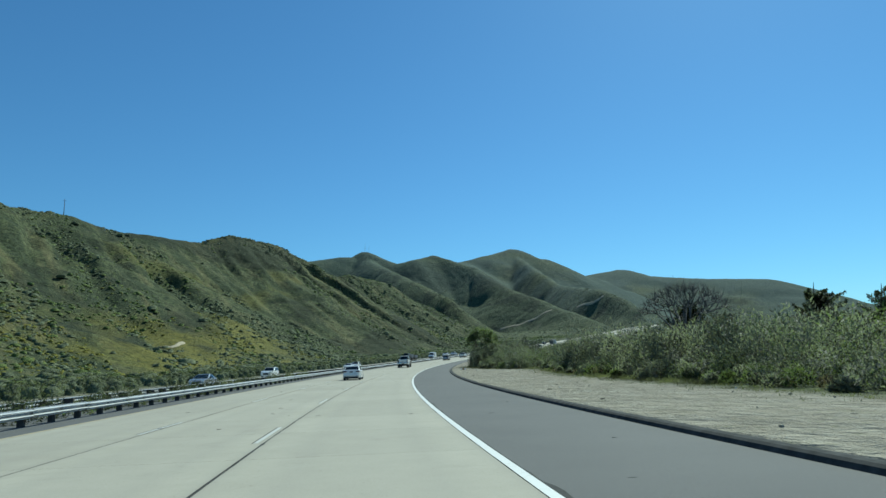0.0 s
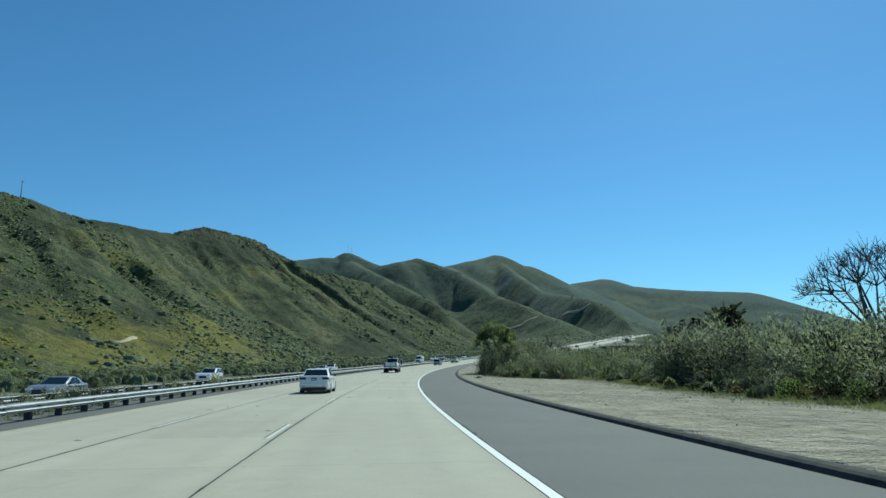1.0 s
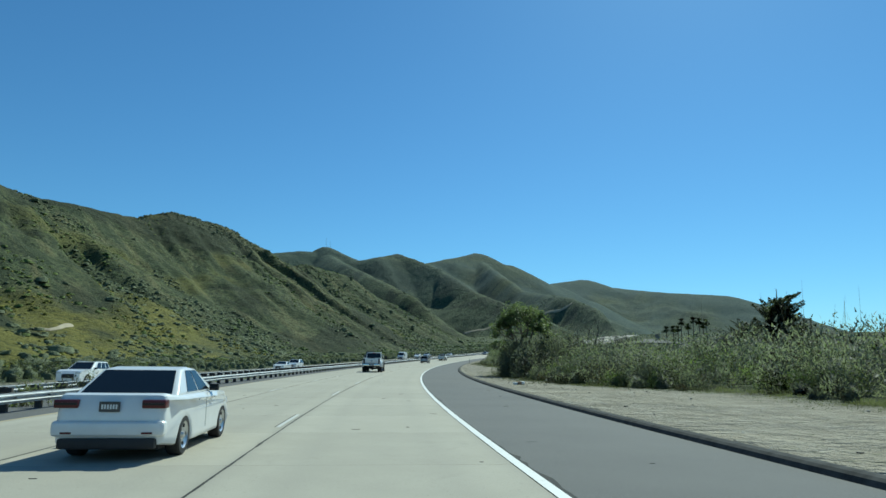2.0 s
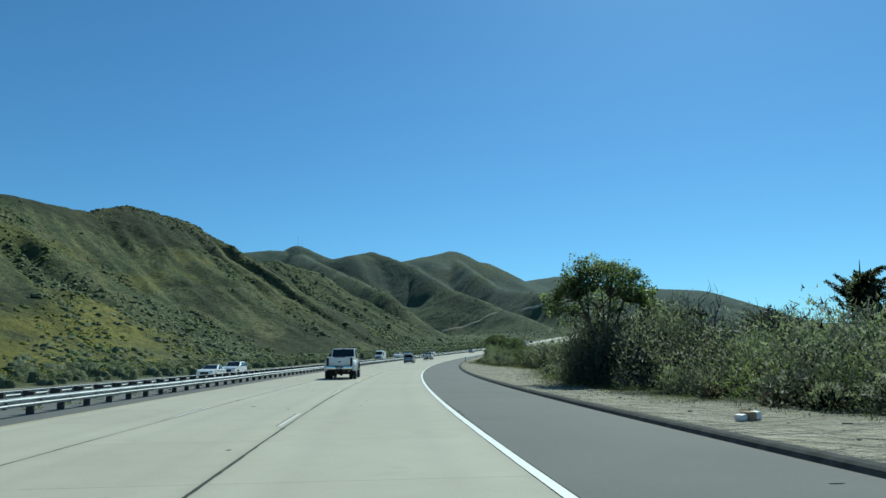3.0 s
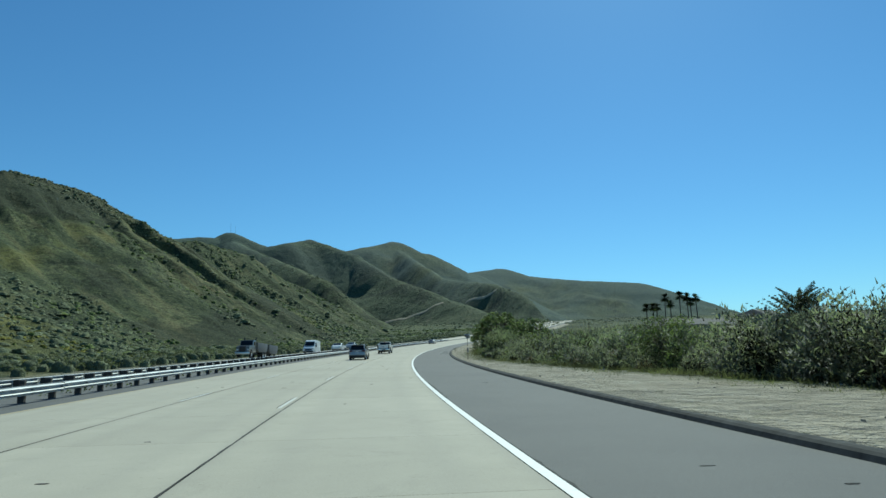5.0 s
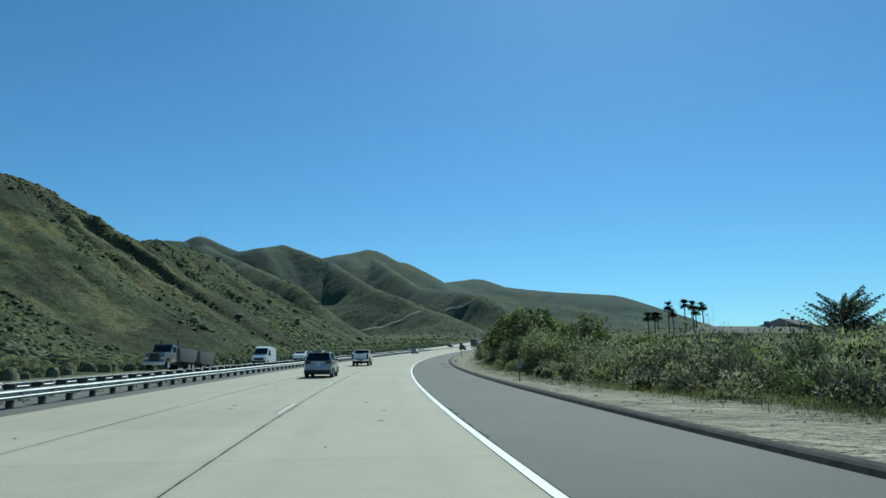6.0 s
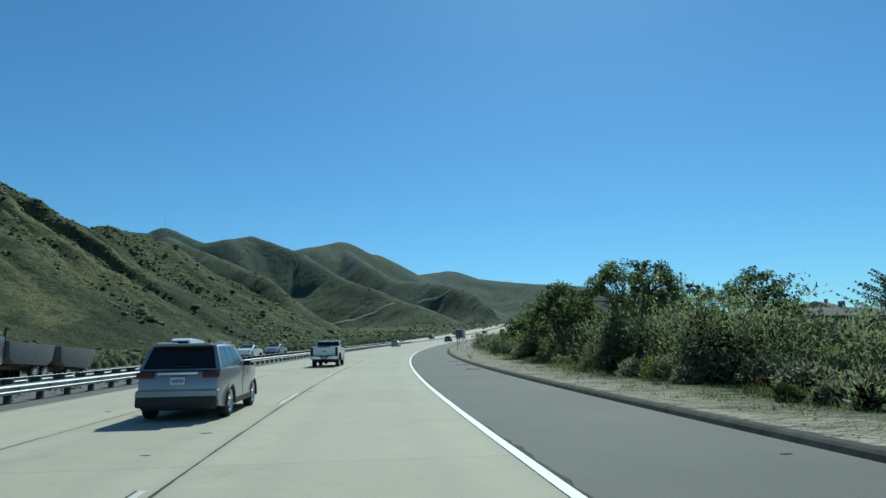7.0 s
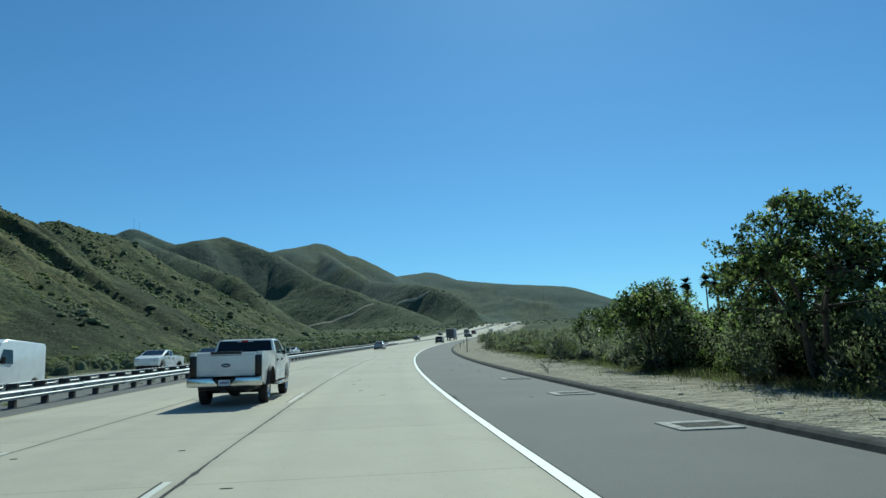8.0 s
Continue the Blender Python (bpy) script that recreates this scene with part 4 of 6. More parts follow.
        part("mirror_glass", box(sd * mx, cab1 - 0.108, belt + (0.2 if dually else 0.12), 0.23 if dually else 0.17, 0.008, 0.36 if dually else 0.15), MIRROR, head)
        if dually:
            part("mirror_indicator", box(sd * (mx + 0.118), cab1 - 0.03, belt + 0.12, 0.02, 0.1, 0.07, 0.01), LAMP, head)
            lip = lathe([(r + 0.12, -0.05), (r + 0.2, -0.03), (r + 0.19, 0.06), (r + 0.12, 0.05), (r + 0.12, -0.05)], 40)
            bmesh.ops.delete(lip, geom=[v for v in lip.verts if v.co.z < -0.12], context="VERTS")
            bmesh.ops.translate(lip, verts=lip.verts[:], vec=(sd * hw, base, z0 - 0.04))
            part("front_arch_trim", lip, TRIM, c, "black arch moulding")
            part("mud_flap", box(sd * (hw - 0.14), base - r - 0.22, z0 - 0.14, 0.3, 0.03, 0.34, 0.008), TRIM, c)
            vent = part("wing_vent", box(sd * (hw + 0.006), cab1 + 0.12, belt - 0.2, 0.02, 0.06, 0.3, 0.008), TRIM, c)
            part("name_strip", box(sd * (hw + 0.004), cab1 - 0.18, z0 + 0.3, 0.012, 0.24, 0.03), CHROME, vent)
    # bumper, hitch, plate, axles
    for sd in (-1, 1):
        bm = box(sd * hw * 0.66, bed0 - 0.12, z0 + 0.12, hw * 0.72, 0.2, 0.24, 0.05)
        for v in bm.verts:  # the inner end slopes in under the plate
            if v.co.x * sd < hw * 0.4 and v.co.z < z0 + 0.1:
                v.co.x -= sd * 0.13
        part("bumper_corner", bm, CHROME, c, "chromed rear bumper end")
        part("bumper_pad", box(sd * hw * 0.64, bed0 - 0.12, z0 + 0.236, hw * 0.7, 0.2, 0.02, 0.008), TRIM, c)
    part("bumper_centre", box(0, bed0 - 0.08, z0 + 0.08, hw * 0.58, 0.16, 0.22, 0.02), TRIM, c)
    part("hitch", box(0, bed0 - 0.1, z0 - 0.12, 0.12, 0.3, 0.1, 0.02), TRIM, c)
    licence_plate(c, bed0 - 0.17, z0 + 0.1)
    for sd in (-1, 1):
        part("frame_rail", box(sd * 0.4, base / 2, z0 - 0.08, 0.1, base + 1.7, 0.18, 0.02, 1), TRIM, c)
    part("undertray", box(0, base * 0.62, z0 + 0.02, hw * 1.7, base * 0.8, 0.1, 0.02, 1), TRIM, c)
    # plain dark block added to stand for the deep shade under the tail
    part("underbody_shade_fill", box(0, -0.5, z0 - 0.02, hw * 1.6, 1.2, 0.2, 0.04), TRIM, c, "black underbody block filling in the shade below the bumper")
    for sd in (-1, 1):
        part("leaf_spring", box(sd * 0.52, 0, r + 0.12, 0.08, 1.3, 0.1, 0.03), TRIM, c)
    part("rear_axle", box(0, 0, r, hw * 1.6, 0.14, 0.16, 0.05), TRIM, c)
    part("differential", lathe([(0.001, -0.16), (0.15, -0.12), (0.19, 0), (0.15, 0.12), (0.001, 0.16)], 14), TRIM, c, at=pose(0, 0, r))
    part("front_axle", box(0, base, r, hw * 1.6, 0.12, 0.12, 0.04), TRIM, c)
    part("exhaust_pipe", box(0.55, -0.75, z0 - 0.12, 0.12, 0.9, 0.12, 0.04), TRIM, c)
    for sd in (-1, 1):
        for wy in (0, base):
            well = lathe([(r + 0.1, -0.32), (r + 0.12, -0.32), (r + 0.12, 0.2 if wy == 0 else -0.02), (r + 0.1, 0.2 if wy == 0 else -0.02)], 24)
            bmesh.ops.delete(well, geom=[v for v in well.verts if v.co.z < -0.1], context="VERTS")
            bmesh.ops.translate(well, verts=well.verts[:], vec=(sd * (hw - 0.1) if sd > 0 else -(hw - 0.1) + (0.12 if wy == 0 else -0.34 + 0.68), wy, z0 - 0.02))
            part("wheel_well", well, TRIM, c, "black wheel well liner")
    part("fuel_tank", box(-0.35, base * 0.42, z0 - 0.1, 0.7, 1.3, 0.3, 0.06), TRIM, c)
    part("spare_wheel", lathe([(0.001, -0.1), (r * 0.8, -0.1), (r * 0.9, -0.05), (r * 0.9, 0.05), (r * 0.8, 0.1), (0.001, 0.1)], 20), RUBBER, c, at=pose(0, -0.72, z0 + 0.02, 0, 90, 0))
    rim_r = r * (0.68 if dually else 0.6)
    for sd in (-1, 1):
        wheel(c, sd * (hw - 0.02 if dually else hw - 0.14), base, r, 0.24, sd, rim_r, CHROME if dually else ALLOY, 8 if dually else 6, -0.25 if dually else 0.0)
        if dually:
            wheel(c, sd * (hw + 0.09), 0, r, 0.24, sd, rim_r, CHROME, 8, 0.55)
            wheel(c, sd * (hw - 0.22), 0, r, 0.24, sd, rim_r, TRIM, 0, 0.3)
        else:
            wheel(c, sd * (hw - 0.14), 0, r, 0.24, sd, rim_r, ALLOY, 6)
    return c


def flared_fender(c, hw, r, z0, rail, sd, paint):
    """The bulging rear fender over twin wheels."""
    bm = bmesh.new()
    rings = []
    ys = np.linspace(-1.02, 0.98, 21)
    out_max = 0.235
    for y in ys:
        edge_q = max(0.0, 1 - (abs(y + 0.02) / 1.0) ** 6)
        out = 0.012 + (out_max - 0.012) * edge_q ** 0.6
        cut = r + 0.15
        inside = abs(y) < cut
        zb = z0 - 0.02 + math.sqrt(max(0.0, cut * cut - y * y)) if inside else z0 - 0.02 - (0.1 if y < 0 else 0.0)
        top = rail - 0.2
        prof = []
        for k in range(9):
            u = k / 8
            z = zb + (top - zb) * u
            prof.append((sd * (hw + out * (1 - u ** 3.2)), y, z))
        rings.append([bm.verts.new(p) for p in prof] + [bm.verts.new((sd * (hw - 0.02), y, zb))])
    for a, b in zip(rings, rings[1:]):
        for i in range(8):
            bm.faces.new((a[i], a[i + 1], b[i + 1], b[i]))
        bm.faces.new((a[9], a[0], b[0], b[9]))
    for end in (rings[0], rings[-1]):
        bm.faces.new(end)
    bmesh.ops.recalc_face_normals(bm, faces=bm.faces[:])
    return part("flared_fender", soften(bm, 50), paint, c, "bulging white fender over twin wheels")


def words(name, text, size, material, parent, m):
    cu = bpy.data.curves.new(name, "FONT")
    cu.body, cu.size, cu.extrude, cu.align_x, cu.align_y = text, size, 0.003, "CENTER", "CENTER"
    tmp = bpy.data.objects.new(name, cu)
    scene.collection.objects.link(tmp)
    me = bpy.data.meshes.new_from_object(tmp.evaluated_get(bpy.context.evaluated_depsgraph_get()))
    bpy.data.objects.remove(tmp)
    me.materials.clear()
    me.materials.append(material)
    return part(name, me, material, parent, at=m)


# the tall white twin-wheel pickup
TRUCK_BASE, TRUCK_HW, TRUCK_R, TRUCK_LIFT = 4.2, 1.01, 0.44, 0.22
truck = pickup("pickup_truck", "white crew-cab pickup with twin rear wheels and chrome bumper", WHITE_PAINT, place(138.6, -4.17), TRUCK_BASE, TRUCK_HW, TRUCK_R, 2.17, TRUCK_LIFT, dually=True)
for sd in (-1, 1):
    flared_fender(truck, TRUCK_HW, TRUCK_R, 0.56 + TRUCK_LIFT, 1.46 + TRUCK_LIFT, sd, WHITE_PAINT)
    part("side_marker", box(sd * (TRUCK_HW + 0.21), -0.78, 1.02, 0.02, 0.12, 0.06, 0.01), TAIL_RED, truck)
    words("decal", "4X4", 0.15, TRIM, truck, pose(sd * (TRUCK_HW + 0.006), -0.72, 1.46 + TRUCK_LIFT - 0.11, 90, 0, 90 * sd))
part("antenna", box(TRUCK_HW - 0.22, 1.32, 2.62, 0.012, 0.012, 0.72), TRIM, truck)

pickup("pickup_truck", "white pickup with dark rear window in the middle lane", WHITE_PAINT, place(249.2, -3.95), 3.6, 0.97, 0.38, 1.84)
passenger_car("saloon_car", "white four-door saloon with dark rear glass", WHITE_PAINT, SALOON, place(68.6, -4.1))
passenger_car("sport_utility_car", "silver-grey sport utility car with roof rails", GREY_PAINT, SUV, place(216.5, -4.0))

# ---- plants ----
def shrubs(rng, s, off, height, width, count, leaf):
    """Leaf quads of many shrubs standing on the land at (s, off)."""
    x, y, _ = spot(s, off)
    z = land_z(x, y)
    quads = []
    lobes = 3
    for k in range(lobes):
        a = rng.rand(len(s)) * 2 * math.pi
        shift = width * 0.22 * rng.rand(len(s))
        hh = height * (0.6 + 0.4 * rng.rand(len(s)))
        c = np.stack([x + shift * np.cos(a), y + shift * np.sin(a), z + hh * 0.52], -1)
        q = leaf_cloud(rng, c, np.ones(len(s)), max(1, count // lobes), leaf, 0.5, 1.0)
        idx = np.repeat(np.arange(len(s)), max(1, count // lobes))
        mid = q.mean(1, keepdims=True)
        d = mid - c[idx][:, None, :]
        scale = np.stack([width * 0.38, width * 0.38, hh * 0.5], -1)[idx][:, None, :]
        q = (q - mid) + c[idx][:, None, :] + d * scale
        quads.append(q)
    return np.concatenate(quads)


def sprigs(rng, mass, per, size, lift=0.12):
    """Small sprays of leaves growing out of the skin of leafy masses."""
    v, tri = mass
    n = len(v)
    idx = np.repeat(np.arange(n), per)
    m = len(idx)
    t = tri[rng.randint(len(tri), size=m)]
    w = rng.dirichlet((1, 1, 1), m)[..., None]
    c = v[idx[:, None], t]
    p = (c * w).sum(1)
    nrm = np.cross(c[:, 1] - c[:, 0], c[:, 2] - c[:, 0])
    nrm /= np.linalg.norm(nrm, axis=1)[:, None] + 1e-9
    ln = (size if np.ndim(size) == 0 else np.asarray(size)[idx]) * rng.uniform(0.5, 1.4, m)
    p = p + nrm * (ln * lift * rng.uniform(-1, 3, m))[:, None]
    a_ = rng.normal(size=(m, 3)) + nrm * 0.7 + np.array([0, 0, 0.45])
    a_ /= np.linalg.norm(a_, axis=1)[:, None]
    b = np.cross(a_, rng.normal(size=(m, 3)))
    b /= np.linalg.norm(b, axis=1)[:, None] + 1e-9
    a_, b = a_ * ln[:, None], b * (ln * 0.42)[:, None]
    return np.stack([p - a_ * 0.3, p + b * 0.5 + a_ * 0.15, p + a_ * 0.7, p - b * 0.5 + a_ * 0.15], 1)


def mounds(rng, s, off, height, width, cols=7, rings=3, rough=1.0):
    """Lumpy leafy masses on the land: verts (n, k, 3) and the faces of one."""
    x, y, _ = spot(s, off)
    z = land_z(x, y)
    n = len(s)
    a = np.arange(cols) * 2 * math.pi / cols
    v = np.zeros((n, rings * cols + 1, 3))
    turn = rng.rand(n, 1) * 6.28
    tilt = rng.normal(0, 0.16, (n, 2)) * width[:, None]
    for k in range(rings):
        u = k / rings
        r = np.interp(u, [0, 0.25, 0.5, 0.75], [0.95, 0.98, 0.68, 0.42]) * width[:, None] * 0.5 * (1 + rough * rng.uniform(-0.28, 0.24, (n, cols)))
        zz = np.interp(u, [0, 0.25, 0.5, 0.75], [-0.12, 0.42, 0.78, 0.95]) * height[:, None] * (1 + rough * rng.uniform(-0.18, 0.18, (n, cols)))
        q = v[:, k * cols:(k + 1) * cols]
        q[..., 0] = x[:, None] + r * np.cos(a + turn) + tilt[:, :1] * u
        q[..., 1] = y[:, None] + r * np.sin(a + turn) + tilt[:, 1:] * u
        q[..., 2] = z[:, None] + zz
    v[:, -1] = np.stack([x + tilt[:, 0], y + tilt[:, 1], z + height * rng.uniform(0.9, 1.1, n)], -1)
    tri = []
    for k in range(rings - 1):
        for i in range(cols):
            j = (i + 1) % cols
            p, q = k * cols, (k + 1) * cols
            tri += [(p + i, p + j, q + j), (p + i, q + j, q + i)]
    p = (rings - 1) * cols
    tri += [(p + i, p + (i + 1) % cols, rings * cols) for i in range(cols)]
    return v, np.array(tri)


def stuff(name, label, category, quads, material, masses=(), mass_material=None, leafy=True):
    """One object of uncountable plants: loose leaves and, within them, leafy masses."""
    q = np.asarray(quads, float).reshape(-1, 4, 3)
    q = pointed(q) if leafy else q
    nq, nk = q.shape[:2]
    co = [q.reshape(-1, 3)]
    tris = []
    at = nq * nk
    for v, tri in masses:
        tris.append((tri[None] + (at + np.arange(len(v)) * v.shape[1])[:, None, None]).reshape(-1, 3))
        co.append(v.reshape(-1, 3))
        at += v.shape[0] * v.shape[1]
    tris = np.concatenate(tris) if tris else np.zeros((0, 3), int)
    co = np.concatenate(co)
    nt = len(tris)
    me = bpy.data.meshes.new(name)
    me.vertices.add(len(co))
    me.vertices.foreach_set("co", co.reshape(-1).astype(np.float32))
    me.loops.add(nq * nk + nt * 3)
    me.loops.foreach_set("vertex_index", np.concatenate([np.arange(nq * nk), tris.reshape(-1)]).astype(np.int32))
    me.polygons.add(nq + nt)
    me.polygons.foreach_set("loop_start", np.concatenate([np.arange(nq) * nk, nq * nk + np.arange(nt) * 3]).astype(np.int32))
    me.polygons.foreach_set("loop_total", np.concatenate([np.full(nq, nk), np.full(nt, 3)]).astype(np.int32))
    me.materials.append(material)
    if mass_material:
        me.materials.append(mass_material)
        me.polygons.foreach_set("material_index", np.concatenate([np.zeros(nq), np.ones(nt)]).astype(np.int32))
    rows_n = [leaf_normal_rows(q)]
    if nt:
        tri_n = np.cross(co[tris[:, 1]] - co[tris[:, 0]], co[tris[:, 2]] - co[tris[:, 0]])
        vert_n = np.zeros_like(co)
        for c in range(3):
            np.add.at(vert_n, tris[:, c], tri_n)
        vert_n /= np.linalg.norm(vert_n, axis=1)[:, None] + 1e-12
        rows_n.append(vert_n[nq * nk:])
    me.polygons.foreach_set("use_smooth", np.ones(nq + nt, dtype=bool))
    me.attributes.new("custom_normal", "FLOAT_VECTOR", "POINT").data.foreach_set("vector", np.concatenate(rows_n).reshape(-1).astype(np.float32))
    me.update(calc_edges=True)
    return tagged(new(name, me), label, category, kind="stuff")


BRUSH_TOP_S = [-20, 40, 60, 75, 95, 110, 120, 130, 138, 150, 165, 180, 195, 210, 225, 260, 300, 420]
BRUSH_TOP_H = [3.6, 3.8, 4.3, 3.9, 3.2, 3.6, 4.6, 5.0, 4.2, 3.5, 3.5, 2.8, 2.4, 2.7, 2.1, 2.2, 2.0, 2.0]
SAGE_GLOSS = leaf_material("dusty_brush_leaves", (0.125, 0.138, 0.112), (0.18, 0.196, 0.158), (0.21, 0.222, 0.18), 0.6, 0.55)
GREEN_GLOSS = leaf_material("thicket_leaves", (0.105, 0.126, 0.09), (0.16, 0.186, 0.128), (0.19, 0.215, 0.15), 0.6, 0.58)


def clumped(rng, s, off, height, width, clumps, per, leaf):
    """Leaf quads of shrubs, each a dome of close leafy clumps."""
    x, y, _ = spot(s, off)
    z = land_z(x, y)
    many = np.clip(np.round(clumps * (height * width / 4.0) ** 0.6), 4, 30).astype(int)
    i = np.repeat(np.arange(len(s)), many)
    m = len(i)
    d = rng.normal(size=(m, 3))
    d /= np.linalg.norm(d, axis=1)[:, None]
    d[:, 2] = np.abs(d[:, 2]) * 1.1 - 0.1
    f = rng.uniform(0.62, 1.0, m)
    c = np.stack([x[i] + d[:, 0] * f * width[i] * 0.44, y[i] + d[:, 1] * f * width[i] * 0.44, z[i] + height[i] * (0.12 + 0.76 * np.clip(d[:, 2], 0, 1) * f)], -1)
    return leaf_cloud(rng, c, (0.09 * height[i] + 0.15) * rng.uniform(0.75, 1.25, m), per, leaf, 0.45, 0.85)


def shells(rng, s, off, height, width, per, leaf, rise=0.72):
    """Leaf quads of shrubs: each a lumpy dome of close leaves, thin at the rim."""
    x, y, _ = spot(s, off)
    z = land_z(x, y)
    i = np.repeat(np.arange(len(s)), per)
    m = len(i)
    d = rng.normal(size=(m, 3))
    d /= np.linalg.norm(d, axis=1)[:, None]
    d[:, 2] = np.abs(d[:, 2])
    wave = rng.normal(0, 2.6, (len(s), 4, 3))
    phase = rng.rand(len(s), 4) * 6.28
    lump = sum(np.sin((wave[i, k] * d).sum(1) * 1.6 + phase[i, k]) for k in range(4)) / 4
    f = (1 + 0.3 * lump) * (1 - 0.35 * rng.rand(m) ** 2)
    p = np.stack([x[i] + d[:, 0] * f * width[i] * 0.5, y[i] + d[:, 1] * f * width[i] * 0.5, z[i] + height[i] * (0.02 + rise * d[:, 2] * f)], -1)
    a = rng.normal(size=(m, 3)) * 0.7 + d * 0.5 + np.array([0, 0, 0.5])
    a /= np.linalg.norm(a, axis=1)[:, None]
    b = np.cross(a, d + rng.normal(size=(m, 3)) * 0.5)
    b /= np.linalg.norm(b, axis=1)[:, None] + 1e-9
    ln = leaf * rng.uniform(0.55, 1.45, m)
    a, b = a * ln[:, None], b * (ln * 0.22)[:, None]
    return np.stack([p - a * 0.3, p + b * 0.5 + a * 0.1, p + a * 0.7, p - b * 0.5 + a * 0.1], 1)


def brush_patch(seed, n, d0, d1, grow, floor_h, per, leaf, power=1.0, reach=(4, 340)):
    rng = np.random.RandomState(seed)
    s = rng.uniform(*reach, n)
    d = d0 + (d1 - d0) * rng.rand(n) ** power
    off = verge(s) + d
    top = np.interp(s, BRUSH_TOP_S, BRUSH_TOP_H)
    top = top * (1 + 0.2 * np.clip((d - 7) / 10, 0, 1) * (s < 180))
    x, y, _ = spot(s, off)
    h = np.minimum(floor_h + d * grow, top) * rng.uniform(0.6, 1.05, n) * (1 + 0.95 * smooth_noise(x, y, 11.0, 21, 3))
    h = np.clip(h * (1 + 0.55 * np.clip((d - 18) / 10, 0, 1) * (s > 180)), 0.35, 5.4)
    w = np.clip(h * rng.uniform(0.9, 1.5, n), 0.6, 5.0)
    return shells(rng, s, off, h, w, per, leaf, 0.9 if d0 > 10 else 0.74)


def brush(name, label, patches, leaf):
    stuff(name, label, "brush", np.concatenate(patches), leaf)


brush("roadside_brush", "dense grey-green coastal brush behind the verge",
      [brush_patch(11, 640, 0.2, 6, 0.55, 0.55, 560, 0.19), brush_patch(12, 640, 3, 18, 0.6, 0.6, 480, 0.28), brush_patch(15, 600, 16, 44, 0.5, 0.5, 150, 0.48, reach=(10, 420)), brush_patch(16, 1100, 22, 95, 0.3, 0.5, 60, 0.7, reach=(10, 430))], SAGE_GLOSS)
brush("green_brush", "bright green leafy brush among the scrub", [brush_patch(13, 260, 0.3, 9, 0.5, 0.5, 560, 0.17), brush_patch(23, 240, 8, 40, 0.4, 0.5, 240, 0.36)], GREEN)
brush("dry_brush", "dry brown twigs and stalks in the brush", [brush_patch(14, 220, 0.0, 8, 0.3, 0.4, 160, 0.17)], DRY)


def thicket(seed, n, s_range, off_range, h_range, per, leaf, slant=0.0):
    """A tall close-grown stand of shrubs."""
    rng = np.random.RandomState(seed)
    s, off = rng.uniform(*s_range, n), rng.uniform(*off_range, n)
    s = s + slant * (off - off_range[0])
    h = rng.uniform(*h_range, n)
    return shells(rng, s, off, h, h * rng.uniform(0.55, 0.85, n), per, leaf, 0.92)


brush("green_thicket", "close green shrubs under the verge trees", [thicket(164, 120, (226, 264), (12.6, 19), (1.6, 3.0), 560, 0.23), thicket(166, 60, (219, 236), (11.4, 13.8), (2.2, 3.3), 640, 0.21), thicket(165, 60, (172, 224), (15, 21), (1.8, 2.6), 480, 0.27)], GREEN_GLOSS)
brush("tall_thicket", "tall dark twiggy thicket behind the verge",
      [thicket(161, 110, (116, 131), (13, 20.5), (2.8, 4.7), 950, 0.25, 1.5), thicket(162, 80, (157, 171), (15.5, 22), (2.0, 3.2), 750, 0.26), thicket(167, 150, (262, 430), (10.6, 38), (1.4, 2.7), 340, 0.36), thicket(163, 90, (40, 78), (19.5, 24), (2.8, 4.4), 750, 0.27)], SAGE_GLOSS)


def grass_tufts(seed, n):
    rng = np.random.RandomState(seed)
    s = rng.uniform(-10, 330, n)
    off = verge(s) + rng.normal(-0.2, 1.1, n)
    keep = off > 7.6
    s, off = s[keep], off[keep]
    x, y, _ = spot(s, off)
    z = land_z(x, y)
    blades = 9
    idx = np.repeat(np.arange(len(s)), blades)
    m = len(idx)
    base = np.stack([x[idx] + rng.normal(0, 0.12, m), y[idx] + rng.normal(0, 0.12, m), z[idx] - 0.02], -1)
    tip = base + np.stack([rng.normal(0, 0.07, m), rng.normal(0, 0.07, m), rng.uniform(0.03, 0.15, m)], -1)
    a = rng.rand(m) * math.pi
    w = np.stack([np.cos(a), np.sin(a), 0 * a], -1) * 0.009
    return np.stack([base - w, base + w, tip + w * 0.3, tip - w * 0.3], 1)


GRASS = leaf_material("verge_grass", (0.06, 0.075, 0.03), (0.13, 0.14, 0.065), (0.24, 0.21, 0.13))
stuff("verge_grass", "patchy grass and weeds along the dirt verge", "grass", grass_tufts(31, 5200), GRASS, leafy=False)


def tall_grass(seed, n):
    """Green blades in the strip between the bare dirt and the brush."""
    rng = np.random.RandomState(seed)
    s = rng.uniform(-10, 330, n)
    off = verge(s) + np.abs(rng.normal(0.1, 1.3, n)) - 0.3
    x, y, _ = spot(s, off)
    keep = smooth_noise(x, y, 9, 91) > -0.12
    x, y = x[keep], y[keep]
    z = land_z(x, y)
    idx = np.repeat(np.arange(len(x)), 12)
    m = len(idx)
    base = np.stack([x[idx] + rng.normal(0, 0.18, m), y[idx] + rng.normal(0, 0.18, m), z[idx] - 0.02], -1)
    tip = base + np.stack([rng.normal(0, 0.12, m), rng.normal(0, 0.12, m), rng.uniform(0.08, 0.3, m)], -1)
    a = rng.rand(m) * math.pi
    w = np.stack([np.cos(a), np.sin(a), 0 * a], -1) * 0.01
    return np.stack([base - w, base + w, tip + w * 0.3, tip - w * 0.3], 1)


GREEN_GRASS = leaf_material("spring_grass", (0.08, 0.092, 0.052), (0.14, 0.15, 0.085), (0.2, 0.2, 0.12))
